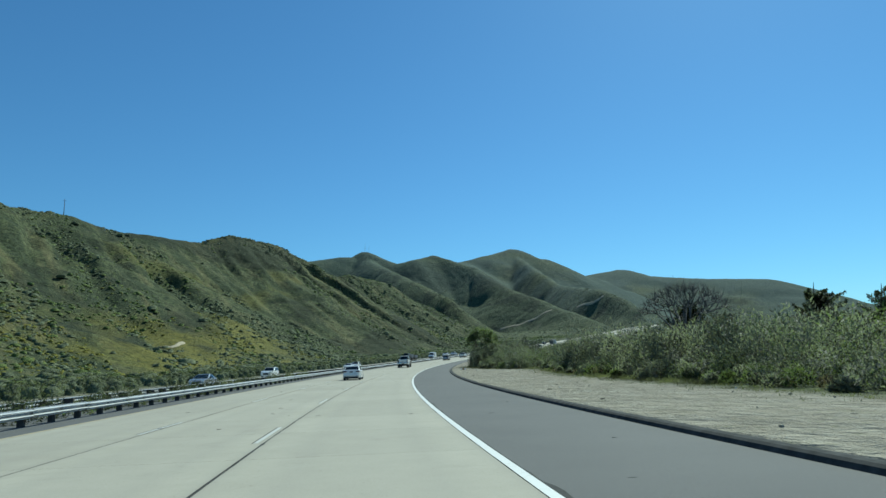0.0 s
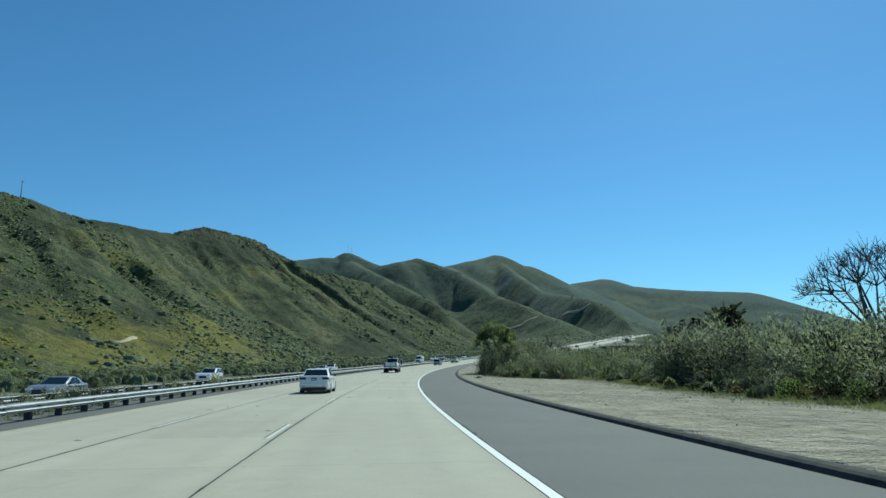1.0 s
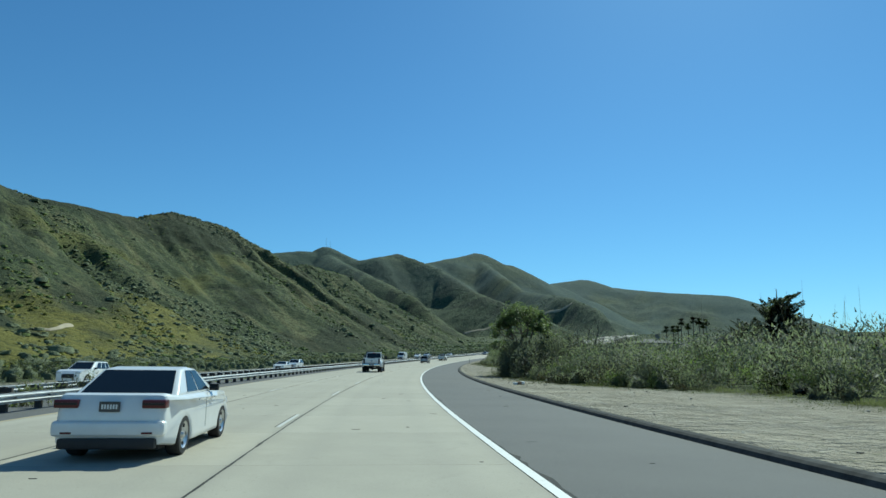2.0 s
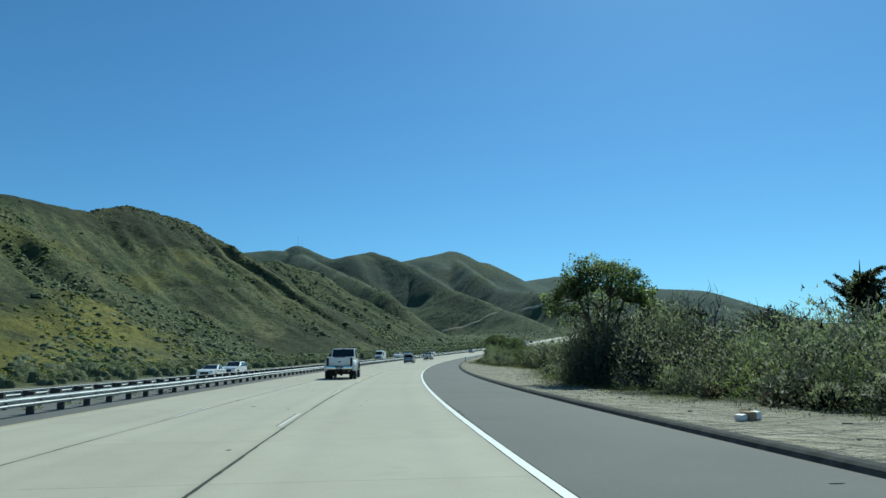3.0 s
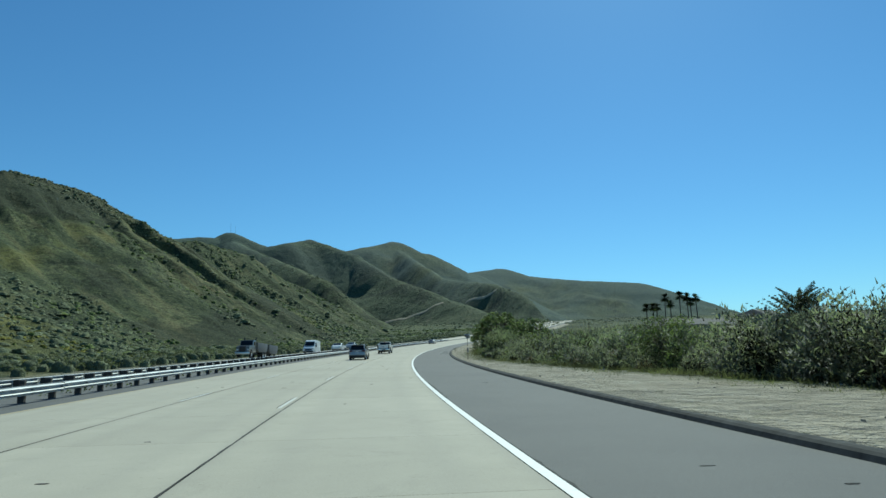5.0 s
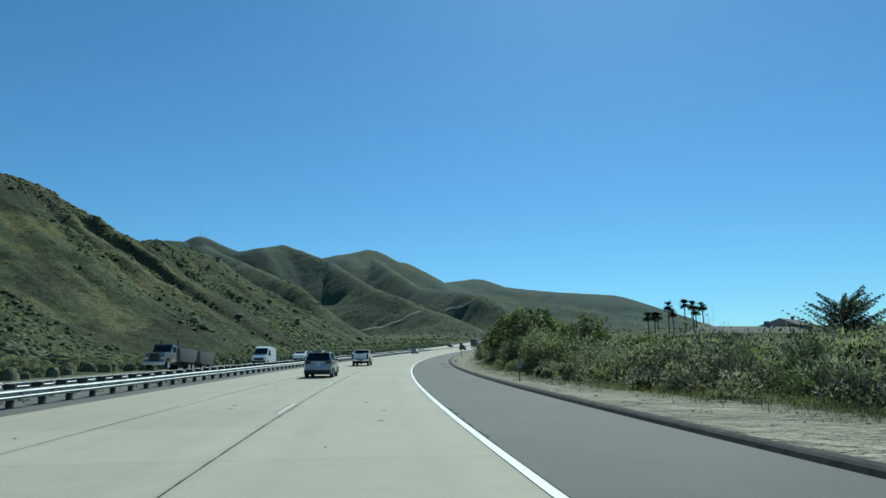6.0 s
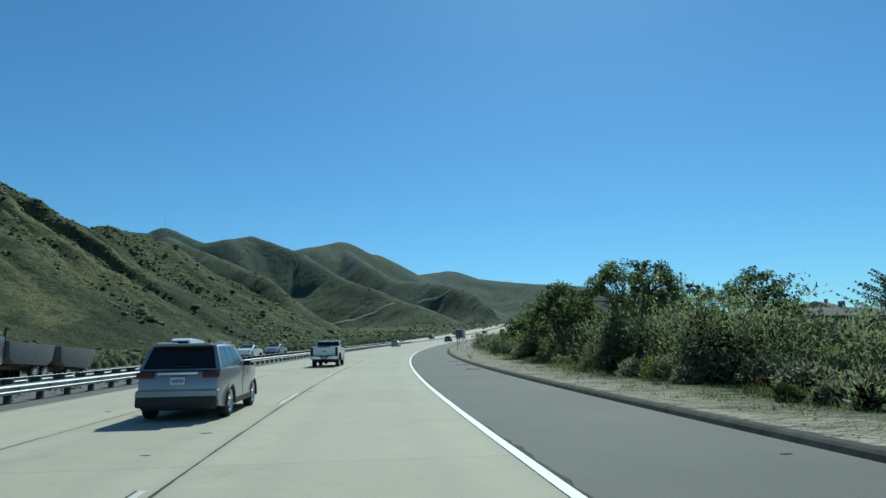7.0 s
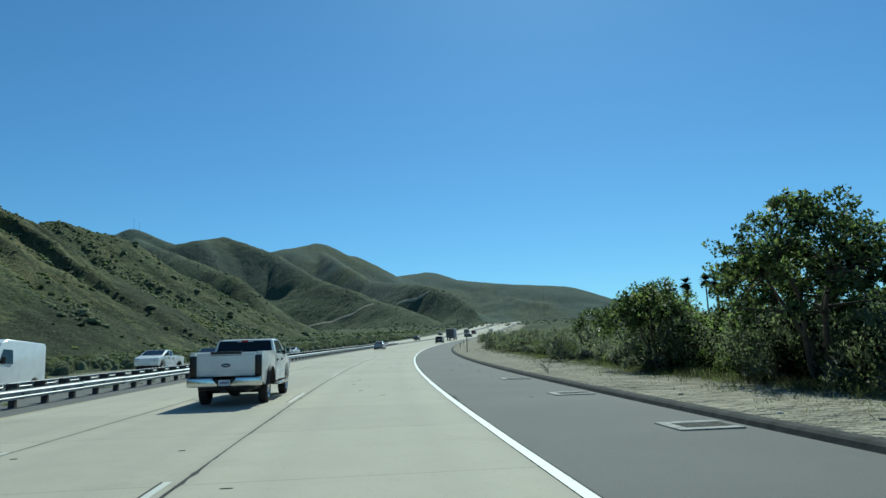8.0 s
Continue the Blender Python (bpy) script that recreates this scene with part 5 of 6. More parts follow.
stuff("spring_grass", "tall green spring grass along the brush", "grass", tall_grass(33, 5200), GREEN_GRASS, leafy=False)


DRY_STALK = leaf_material("bleached_stalks", (0.13, 0.12, 0.095), (0.22, 0.2, 0.155), (0.26, 0.235, 0.185))


def reeds(seed, runs):
    """Tall dry flower stalks, each a bent four-sided stem, rising above the brush."""
    rng = np.random.RandomState(seed)
    quads = []
    for s0, s1, off0, off1, lo, hi, n in runs:
        for _ in range(n):
            x, y, z = land_at(rng.uniform(s0, s1), rng.uniform(off0, off1))
            h = rng.uniform(lo, hi)
            lean = rng.normal(0, 0.07 * h, 2)
            p0, p1 = np.array([x, y, z + 0.4 * h]), np.array([x + lean[0], y + lean[1], z + h])
            for w in (np.array([0.012, 0, 0]), np.array([0, 0.012, 0])):
                quads.append([p0 - w, p0 + w, p1 + w * 0.5, p1 - w * 0.5])
            for j in range(5):
                c = p0 + (p1 - p0) * rng.uniform(0.55, 1.0)
                d = rng.normal(0, 0.1, 3) + np.array([0, 0, 0.12])
                w = np.array([0.012, 0.012, 0])
                quads.append([c - w, c + w, c + d + w * 0.4, c + d - w * 0.4])
    return np.array(quads)


stuff("dry_stalks", "thin dry stalks standing above the brush", "brush", reeds(35, [(76, 100, 24, 34, 4.0, 6.4, 60), (125, 137, 13.5, 18, 4.0, 5.8, 90), (206, 212, 17, 21, 3.0, 4.6, 12)]), DRY_STALK, leafy=False)


def hill_scrub(seed, n, lo, hi, leaves, off_range, s_range, patch, cut, leaf=0.3):
    """Shrubs scattered in drifts over a stretch of hillside."""
    rng = np.random.RandomState(seed)
    s, off = rng.uniform(*s_range, n), rng.uniform(*off_range, n)
    x, y, _ = spot(s, off)
    fold = 0.22 - np.abs(smooth_noise(0.82 * x + 0.57 * y, (0.57 * x - 0.82 * y) * 0.2, 48, 31, 4))
    keep = smooth_noise(x, y, patch, seed) + 1.4 * fold + rng.normal(0, 0.12, n) > cut
    s, off = s[keep], off[keep]
    h = lo + (hi - lo) * rng.rand(len(s)) ** 2.4
    w = h * rng.uniform(1.2, 2.0, len(s))
    mass = mounds(rng, s, off, h * 0.52, w * 1.1, 7 if lo > 1 else 6, 3 if lo > 1 else 2, 1.7)
    return sprigs(rng, mass, leaves, h * leaf + 0.04), mass


def scrub(name, label, category, patches, leaf, mass):
    stuff(name, label, category, np.concatenate([p[0] for p in patches]), leaf, [p[1] for p in patches], mass)


scrub("hillside_scrub", "grey-green sage scrub dotting the hillside", "scrub",
      [hill_scrub(41, 38000, 0.45, 1.7, 4, (-340, -42), (-40, 560), 40, -0.1, 0.2), hill_scrub(42, 520, 1.4, 3.2, 60, (-300, -40), (-40, 620), 30, 0.1, 0.12)], SAGE, SAGE_MASS)
scrub("hillside_greenery", "fresh green bushes on the hillside", "scrub", [hill_scrub(43, 21000, 0.45, 1.6, 4, (-320, -40), (-40, 640), 35, -0.05, 0.16)], GREEN, GREEN_MASS)
scrub("wild_mustard", "yellow flowering mustard on the lower slope", "wildflowers",
      [hill_scrub(44, 5200, 0.4, 1.0, 12, (-150, -45), (60, 300), 26, 0.05, 0.16), hill_scrub(47, 3500, 0.4, 0.9, 6, (-300, -120), (40, 520), 34, 0.22, 0.16)], MUSTARD, MUSTARD_MASS)
scrub("far_scrub", "dark scrub on the distant hills", "scrub", [hill_scrub(45, 9000, 0.7, 2.0, 2, (-520, 120), (640, 1500), 60, -0.05)], SAGE, SAGE_MASS)


def foot_brush(seed, n):
    rng = np.random.RandomState(seed)
    s, off = rng.uniform(20, 520, n), -29 - 15 * rng.rand(n) ** 1.3
    h = rng.uniform(0.8, 2.2, n)
    return clumped(rng, s, off, h, h * rng.uniform(1.2, 1.8, n), 8, 13, 0.17), mounds(rng, s, off, h * 0.5, h * 0.8, 7, 3)


scrub("foot_brush", "dark green brush along the foot of the hill", "brush", [foot_brush(46, 1250)], SAGE, SAGE_MASS)


def median_weeds():
    rng = np.random.RandomState(51)
    n = 420
    s, off = rng.uniform(-5, 330, n), rng.normal(-12.0, 0.35, n)
    h = rng.uniform(0.2, 0.7, n)
    return shrubs(rng, s, off, h, h * 1.3, 30, 0.12)


stuff("median_weeds", "low weeds between the two guard rails", "weeds", median_weeds(), GREEN)


def median_brush():
    """Taller bushes that have grown up between the rails."""
    rng = np.random.RandomState(53)
    n = 60
    s, off = rng.uniform(14, 88, n), rng.normal(-12.0, 0.3, n)
    h = rng.uniform(0.7, 1.5, n)
    return shells(rng, s, off, h, h * rng.uniform(0.9, 1.3, n), 420, 0.13, 0.9)


brush("median_brush", "dark green bushes grown up between the rails", [median_brush()], SAGE)


def grown(name, label, s, off, height, spread, seed, leaf, leaf_size=0.17, stems=4, clumps=70, per=60, crown_low=0.35, bark=BARK, clump_r=0.55, lean=(0, 0), group=""):
    """A many-stemmed tree with an open crown of separate leafy clumps."""
    rng = np.random.RandomState(seed)
    x, y, z = land_at(s, off)
    t = new(name)
    t.matrix_basis = pose(x, y, z - 0.05)
    tagged(t, label, "tree", group)
    bm = bmesh.new()
    tips = []
    for k in range(stems):
        a = 2 * math.pi * (k + rng.rand() * 0.7) / stems
        top = Vector((math.cos(a) * spread * rng.uniform(0.25, 0.6), math.sin(a) * spread * rng.uniform(0.25, 0.6), height * rng.uniform(0.6, 0.8)))
        r0 = height * 0.017 * rng.uniform(0.8, 1.2)
        path = [Vector((math.cos(a) * 0.15, math.sin(a) * 0.15, -0.1))]
        for u in (0.25, 0.5, 0.75, 1.0):
            path.append(Vector((top.x * u ** 1.3 + rng.normal(0, 0.12), top.y * u ** 1.3 + rng.normal(0, 0.12), top.z * u)))
        tube(bm, path, [r0 * (1 - 0.17 * i) for i in range(5)], 7)
        for j in range(max(2, clumps // stems)):
            u = rng.uniform(0.45, 1.0)
            root = path[0].lerp(path[-1], u)
            i = min(3, int(u * 4))
            root = path[i].lerp(path[i + 1], u * 4 - i)
            b = rng.rand() * 2 * math.pi
            rad = spread * math.sqrt(rng.rand())
            zz = height * (crown_low + (0.97 - crown_low) * rng.rand() ** 0.7)
            limit = math.sqrt(max(0.05, 1 - ((zz / height - 0.62) / 0.42) ** 2))
            tip = Vector((math.cos(b) * rad * limit + lean[0] * zz / height, math.sin(b) * rad * limit + lean[1] * zz / height, zz))
            if (tip - root).length > spread * 1.1:
                tip = root + (tip - root).normalized() * spread * 1.1
            bend = root.lerp(tip, 0.5) + Vector((0, 0, -0.12 * (tip - root).length))
            tube(bm, [root, bend, tip], [r0 * 0.28, r0 * 0.18, r0 * 0.07], 4)
            tips.append(tip)
    part("trunk", bm, bark, t, "several slender leaning stems")
    rr = clump_r * (0.6 + 0.7 * rng.rand(len(tips)))
    quads = pointed(leaf_cloud(rng, [tuple(p) for p in tips], rr, per, leaf_size, 0.42, 0.7))
    part("crown", leaf_mesh("crown", quads, leaf), leaf, t, "open crown of leafy clumps")
    return t


LEAFY = leaf_material("tree_leaves", (0.115, 0.155, 0.072), (0.195, 0.24, 0.112), (0.25, 0.28, 0.15), 0.5, 0.58)
CONIFER = leaf_material("cypress_foliage", (0.04, 0.05, 0.036), (0.085, 0.1, 0.068), (0.11, 0.125, 0.085))


def open_tree(label, s, off, height, spread, seed, leaf, poms=46, pom_r=0.5, per=420, leaf_size=0.15, low=0.5, stems=5, skew=(0.0, 0.0), group=""):
    """A many-stemmed tree: bare forking limbs that each end in a rounded tuft of leaves."""
    rng = np.random.RandomState(seed)
    x, y, z = land_at(s, off)
    t = new("roadside_tree")
    t.matrix_basis = pose(x, y, z - 0.05)
    tagged(t, label, "tree", group)
    bm = bmesh.new()
    forks = []
    for k in range(stems):
        a = 2 * math.pi * (k + rng.uniform(0, 0.6)) / stems
        reach = spread * rng.uniform(0.2, 0.5)
        top = Vector((math.cos(a) * reach + skew[0] * 0.6, math.sin(a) * reach + skew[1] * 0.6, height * rng.uniform(0.48, 0.68)))
        r0 = height * 0.016 * rng.uniform(0.8, 1.2)
        path = [Vector((math.cos(a) * 0.2, math.sin(a) * 0.2, -0.15))]
        for u in (0.3, 0.65, 1.0):
            path.append(Vector((top.x * u ** 1.25 + rng.normal(0, 0.08), top.y * u ** 1.25 + rng.normal(0, 0.08), top.z * u)))
        tube(bm, path, [r0, r0 * 0.85, r0 * 0.7, r0 * 0.5], 7)
        forks += [(path[2], r0 * 0.5), (path[3], r0 * 0.45)]
    centres, radii = [], []
    for k in range(poms):
        a, q = k * 2.39996 + rng.normal(0, 0.3), math.sqrt((k + 0.5) / poms)
        dome = math.sqrt(max(0.0, 1 - 0.92 * q * q))
        zz = height * (low + (0.97 - low) * dome * rng.uniform(0.55, 1.0) ** 0.6)
        tip = Vector((math.cos(a) * spread * q * rng.uniform(0.82, 1.08) + skew[0] * zz / height, math.sin(a) * spread * q * rng.uniform(0.82, 1.08) + skew[1] * zz / height, zz))
        root, rr = min(forks, key=lambda f: (f[0] - tip).length + rng.uniform(0, 0.5))
        bend = root.lerp(tip, 0.55) + Vector((rng.normal(0, 0.12), rng.normal(0, 0.12), 0.1 * (tip - root).length))
        tube(bm, [root, bend, tip], [rr, rr * 0.6, rr * 0.25], 5)
        r = pom_r * rng.uniform(0.7, 1.25)
        for j in range(5):
            d = rng.normal(size=3) * np.array([0.55, 0.55, 0.4]) * r
            centres.append((tip.x + d[0], tip.y + d[1], tip.z + d[2]))
            radii.append(r * rng.uniform(0.5, 0.75))
    part("trunk", bm, BARK, t, "pale forking stems and limbs")
    quads = pointed(leaf_cloud(rng, centres, radii, max(8, per // 5), leaf_size, 0.42, 0.85))
    part("crown", leaf_mesh("crown", quads, leaf), leaf, t, "open crown of rounded leafy tufts")
    return t


open_tree("tall open green tree with bare limbs rising from the brush", 122.8, 12.3, 7.5, 3.15, 61, LEAFY, 84, 0.52, 210, 0.17, 0.36, 7, (0.0, 0.1))
for k, (s, off, h, w, poms, low) in enumerate([(233.6, 13.4, 5.9, 2.9, 50, 0.42), (238.2, 16.4, 5.0, 2.4, 40, 0.3), (247.8, 13.2, 5.9, 3.0, 95, 0.1), (252.0, 15.6, 5.0, 2.5, 70, 0.12), (257.9, 12.4, 4.1, 2.0, 50, 0.2),
                                               (262.5, 15.0, 4.0, 1.9, 40, 0.2), (274, 17, 4.4, 2.2, 34, 0.2), (229.5, 17.5, 4.8, 2.4, 40, 0.25), (288, 18.5, 4.0, 2.0, 28, 0.25), (243.0, 17.5, 5.2, 2.6, 60, 0.12)]):
    open_tree("leafy green roadside tree with rounded foliage tufts", s, off, h, w, 70 + k, LEAFY, poms, 0.42, 150, 0.18, low, 5, group="trees along the verge")
grown("leafy_shrub", "bright green leafy shrub beside the verge", 178, 16.0, 2.9, 2.1, 91, GREEN, 0.13, 5, 60, 90, 0.05, clump_r=0.5)
grown("leafy_shrub", "bright green leafy shrub at the bend", 205, 14.0, 2.3, 1.9, 92, GREEN, 0.13, 5, 55, 90, 0.05, clump_r=0.5)


def dead_tree(label, s, off, height, spread, seed, limbs=9):
    rng = np.random.RandomState(seed)
    x, y, z = land_at(s, off)
    bm = bmesh.new()

    def branch(p, d, ln, r, depth):
        n = 3
        path, q = [p], p
        for k in range(n):
            d = (d + Vector(rng.normal(0, 0.16, 3))).normalized()
            q = q + d * ln / n
            path.append(q)
        tube(bm, path, [r * (1 - 0.55 * k / n) for k in range(n + 1)], 5 if depth < 2 else 3)
        if depth < 4:
            for _ in range(3 if depth else limbs):
                i = rng.randint(1, n + 1)
                a = rng.rand() * 2 * math.pi
                out = Vector((math.cos(a), math.sin(a), rng.uniform(-0.05, 0.7))) * (1.2 if depth == 0 else 0.8)
                branch(path[i], (d + out).normalized(), ln * rng.uniform(0.58, 0.86), r * 0.56, depth + 1)

    branch(Vector((0, 0, -0.1)), Vector((0, 0, 1)), height * 0.33, height * 0.024, 0)
    t = new("bare_tree")
    t.matrix_basis = pose(x, y, z)
    tagged(t, label, "tree", "bare trees")
    part("branchwork", bm, plain("grey_dead_bark", (0.10, 0.09, 0.08), 0.9, wear=0.3), t, "grey leafless limbs and twigs")
    return t




def bare_dome_tree(label, s, off, height, spread, seed):
    """A leafless tree whose limbs fan out to a broad rounded dome of twigs."""
    rng = np.random.RandomState(seed)
    x, y, z = land_at(s, off)
    bm = bmesh.new()
    fork = Vector((0, 0, height * 0.3))
    tube(bm, [(0, 0, -0.2), (0.1, 0.05, height * 0.16), tuple(fork)], [0.26, 0.22, 0.18], 8)
    limbs = []
    for k in range(13):
        a, q = k * 2.39996, math.sqrt((k + 0.5) / 13)
        end = Vector((math.cos(a) * spread * 0.62 * q, math.sin(a) * spread * 0.62 * q, height * (0.5 + 0.26 * math.sqrt(1 - 0.9 * q * q))))
        mid = fork.lerp(end, 0.5) + Vector((rng.normal(0, 0.15), rng.normal(0, 0.15), -0.05 * height * q))
        tube(bm, [fork, mid, end], [0.12, 0.085, 0.055], 6)
        limbs.append(end)
    boughs = []
    for k in range(64):
        a, q = k * 2.39996 + 0.7, math.sqrt((k + 0.5) / 64)
        end = Vector((math.cos(a) * spread * 0.84 * q, math.sin(a) * spread * 0.84 * q, height * (0.52 + 0.38 * math.sqrt(1 - 0.93 * q * q)) + rng.normal(0, 0.15)))
        root = min(limbs, key=lambda p: (p - end).length)
        mid = root.lerp(end, 0.5) + Vector(rng.normal(0, 0.1, 3))
        tube(bm, [root, mid, end], [0.05, 0.04, 0.028], 5)
        boughs.append(end)
    for k in range(330):
        a, q = k * 2.39996 + 0.3, math.sqrt((k + 0.5) / 330)
        end = Vector((math.cos(a) * spread * q, math.sin(a) * spread * q, height * (0.5 + 0.5 * math.sqrt(1 - 0.95 * q * q)) + rng.normal(0, 0.22)))
        root = min(boughs, key=lambda p: (p - end).length)
        mid = root.lerp(end, 0.5) + Vector(rng.normal(0, 0.09, 3))
        tube(bm, [root, mid, end], [0.026, 0.021, 0.012], 3)
        for j in range(2):
            side = mid + (end - mid) * rng.rand() + Vector(rng.normal(0, 0.3, 3)) + Vector((0, 0, 0.15))
            tube(bm, [mid, side], [0.018, 0.01], 3)
    t = new("bare_tree")
    t.matrix_basis = pose(x, y, z)
    tagged(t, label, "tree", "bare trees")
    part("branchwork", bm, plain("grey_bare_bark", (0.13, 0.118, 0.105), 0.9, wear=0.3), t, "grey leafless limbs and twigs")
    return t


bare_dome_tree("large leafless grey tree with a rounded dome of twigs", 66.8, 30.4, 8.4, 5.0, 101)
for k, (ds, doff, dh) in enumerate([(124, 18.5, 6.4), (127.5, 20.5, 6.8), (131, 22.5, 6.6), (121, 21.5, 6.0)]):
    dead_tree("leafless twiggy tree above the brush", ds, doff, dh, 3, 130 + k, 8)
dead_tree("dead bleached shrub by the asphalt dike", 257.9, 7.5, 0.9, 0.5, 105, 7)


def cypress(label, s, off, height, spread, seed):
    """Wind-swept cypress: flat tiers of dark foliage, all leaning one way."""
    rng = np.random.RandomState(seed)
    x, y, z = land_at(s, off)
    t = new("cypress_tree")
    t.matrix_basis = pose(x, y, z)
    tagged(t, label, "tree", "cypress trees")
    bm = bmesh.new()
    tube(bm, [(0, 0, -0.2), (0.1, 0.1, height * 0.4), (0.35, -0.2, height * 0.75), (0.5, -0.35, height * 0.95)], [height * 0.03, height * 0.022, height * 0.012, 0.03], 8)
    cs, rs = [], []
    for k in range(95):
        u = rng.rand() ** 1.1
        zz = height * (0.06 + 0.72 * u)
        a = rng.normal(-0.6, 1.6)
        ln = spread * (1.1 - 0.62 * u) * rng.uniform(0.35, 1.1)
        tip = Vector((math.cos(a) * ln + 0.5 * u, math.sin(a) * ln - 0.35 * u, zz + 0.5 * ln))
        tube(bm, [(0.3 * u, -0.2 * u, zz - 0.3), tuple(tip)], [height * 0.006, 0.012], 4)
        for f in np.linspace(0.3, 1.08, 9):
            cs.append((tip.x * f, tip.y * f, zz - 0.15 + (tip.z - zz) * f ** 1.3))
            rs.append(0.62 * height / 10 * (1.16 - f) + 0.07 * height / 10)
    part("trunk", bm, BARK, t)
    part("crown", leaf_mesh("crown", pointed(leaf_cloud(rng, cs, rs, 26, 0.034 * height, 0.3, 0.7)), CONIFER), CONIFER, t, "dark upswept sprays of foliage")
    return t


cypress("dark wind-swept cypress above the brush", 104, 64, 12.0, 6.0, 111)
cypress("dark wind-swept cypress above the brush", 98, 71, 11.0, 6.0, 112)
cypress("dark cypress with upswept boughs behind the brush", 182, 65, 15.0, 7.0, 113)
cypress("broad dark cypress with upswept boughs beyond the brush", 339.5, 98.7, 14.0, 12.5, 114)

PALM_LEAF = leaf_material("palm_fronds", (0.05, 0.066, 0.036), (0.095, 0.12, 0.06), (0.13, 0.145, 0.08))


def palm(s, off, top_z, seed):
    rng = np.random.RandomState(seed)
    x, y, z = land_at(s, off)
    h = top_z - z
    t = new("fan_palm")
    t.matrix_basis = pose(x, y, z)
    tagged(t, "tall fan palm with a bare trunk and skirt", "palm tree", "far palms")
    bm = bmesh.new()
    b = rng.normal(0, 0.25, 2)
    tube(bm, [(0, 0, -0.2), (b[0] * 0.4, b[1] * 0.4, h * 0.5), (b[0], b[1], h)], [0.32, 0.24, 0.22], 8)
    part("trunk", bm, BARK, t)
    quads = []
    for k in range(34):
        a = 2 * math.pi * k / 34 + rng.rand()
        el = rng.uniform(-0.9, 1.2)
        d = np.array([math.cos(a) * math.cos(el), math.sin(a) * math.cos(el), math.sin(el)])
        side = np.array([-math.sin(a), math.cos(a), 0])
        c = np.array([b[0], b[1], h])
        for j in range(7):
            f = (j - 3) / 3
            tip = c + d * 2.7 * (1 - 0.25 * abs(f)) + side * f * 1.1 + np.array([0, 0, -0.35])
            mid = c + d * 1.4 + side * f * 0.6
            w = side * 0.16
            quads.append([mid - w, mid + w, tip + w * 0.3, tip - w * 0.3])
        quads.append([c - side * 0.03, c + side * 0.03, c + d * 1.4 + side * 0.5, c + d * 1.4 - side * 0.5])
    part("crown", leaf_mesh("crown", np.array(quads), PALM_LEAF), PALM_LEAF, t, "fan-shaped fronds")


for k, (s, off, z) in enumerate([(459, 67, 24.4), (466, 70, 25), (458, 74.7, 28.4), (470, 78, 26.4), (457, 81, 29), (457, 84.3, 28.4), (456, 88, 27.8), (475, 72, 25.6), (462, 86, 26.5)]):
    palm(s, off, z, 120 + k)


def tree_skirt():
    """Brush close round the foot of the tall tree."""
    rng = np.random.RandomState(151)
    n = 44
    s, off = rng.normal(122.0, 3.0, n), 10.9 + np.abs(rng.normal(0, 1.8, n))
    h = rng.uniform(1.6, 4.0, n)
    return shells(rng, s, off, h, h * 0.8, 1200, 0.19, 0.92)


brush("tree_skirt_brush", "dense dark brush round the foot of a tree", [tree_skirt()], SAGE_GLOSS)

# ---- roadside things ----
PALE_METAL = plain("weathered_sign_metal", (0.42, 0.43, 0.42), 0.5, 0.3, wear=0.2)
INK = plain("black_sign_ink", (0.03, 0.03, 0.03), 0.6)
marker = new("roadside_marker")
mx_, my_, mz_ = land_at(206.1, 7.5)
marker.matrix_basis = pose(mx_, my_, mz_, 0, 0, -18)
tagged(marker, "narrow weathered marker plate on a dark metal post", "road marker")
part("post", box(0, 0.02, 0.45, 0.06, 0.04, 1.1, 0.006, 1), WOOD, marker)
plate = part("marker_plate", box(0, -0.01, 0.92, 0.15, 0.012, 0.44, 0.004, 1), PALE_METAL, marker)
for k, w in enumerate((0.1, 0.07, 0.12, 0.08, 0.11, 0.06)):
    part("marker_marking", box(0, -0.019, 1.095 - k * 0.069, w * 0.8, 0.005, 0.04), INK, plate)


def delineator(s, off):
    d = new("delineator_post")
    x, y, z = land_at(s, off)
    d.matrix_basis = pose(x, y, z, 0, 0, -20)
    tagged(d, "slim brown delineator post with white reflector", "road marker", "delineators")
    part("post", box(0, 0, 0.5, 0.09, 0.02, 1.1, 0.006, 1), WOOD, d)
    part("reflector", box(0, -0.014, 0.9, 0.075, 0.008, 0.2, 0.003, 1), WHITE_LINE, d)


for s, off in ((340, 8.0), (372, 8.0)):
    delineator(s, off)

DARK_METAL = plain("dull_sign_back", (0.16, 0.165, 0.165), 0.55, 0.3, wear=0.2)
# two small plates, one over the other, on one post
sign = new("road_sign")
x, y, z = land_at(308, 8.2)
sign.matrix_basis = pose(x, y, z, 0, 0, -25)
tagged(sign, "two dull grey sign plates on one wooden post", "road sign")
part("post", box(0, 0, 1.3, 0.09, 0.09, 2.8, 0.01, 1), WOOD, sign)
for up in (1.98, 2.46):
    part("panel", box(0, -0.06, up, 0.62, 0.02, 0.42, 0.02, 1), DARK_METAL, sign)


def drain_inlet(s, off):
    d = new("drain_inlet")
    d.matrix_basis = place(s, off, -0.018)
    tagged(d, "pale concrete drain apron with iron grate", "drain", "drains in the shoulder")
    for sx, sy, wx, wy in ((0, -0.42, 1.15, 0.22), (0, 0.42, 1.15, 0.22), (-0.47, 0, 0.22, 0.62)):
        part("apron", box(sx, sy, 0.012, wx, wy, 0.03, 0.006, 1), plain("pale_drain_concrete", (0.29, 0.285, 0.265), 0.85, wear=0.35), d)
    for k in range(9):
        part("grate_bar", box(0.1, -0.28 + k * 0.07, 0.012, 0.86, 0.022, 0.022), TRIM, d)


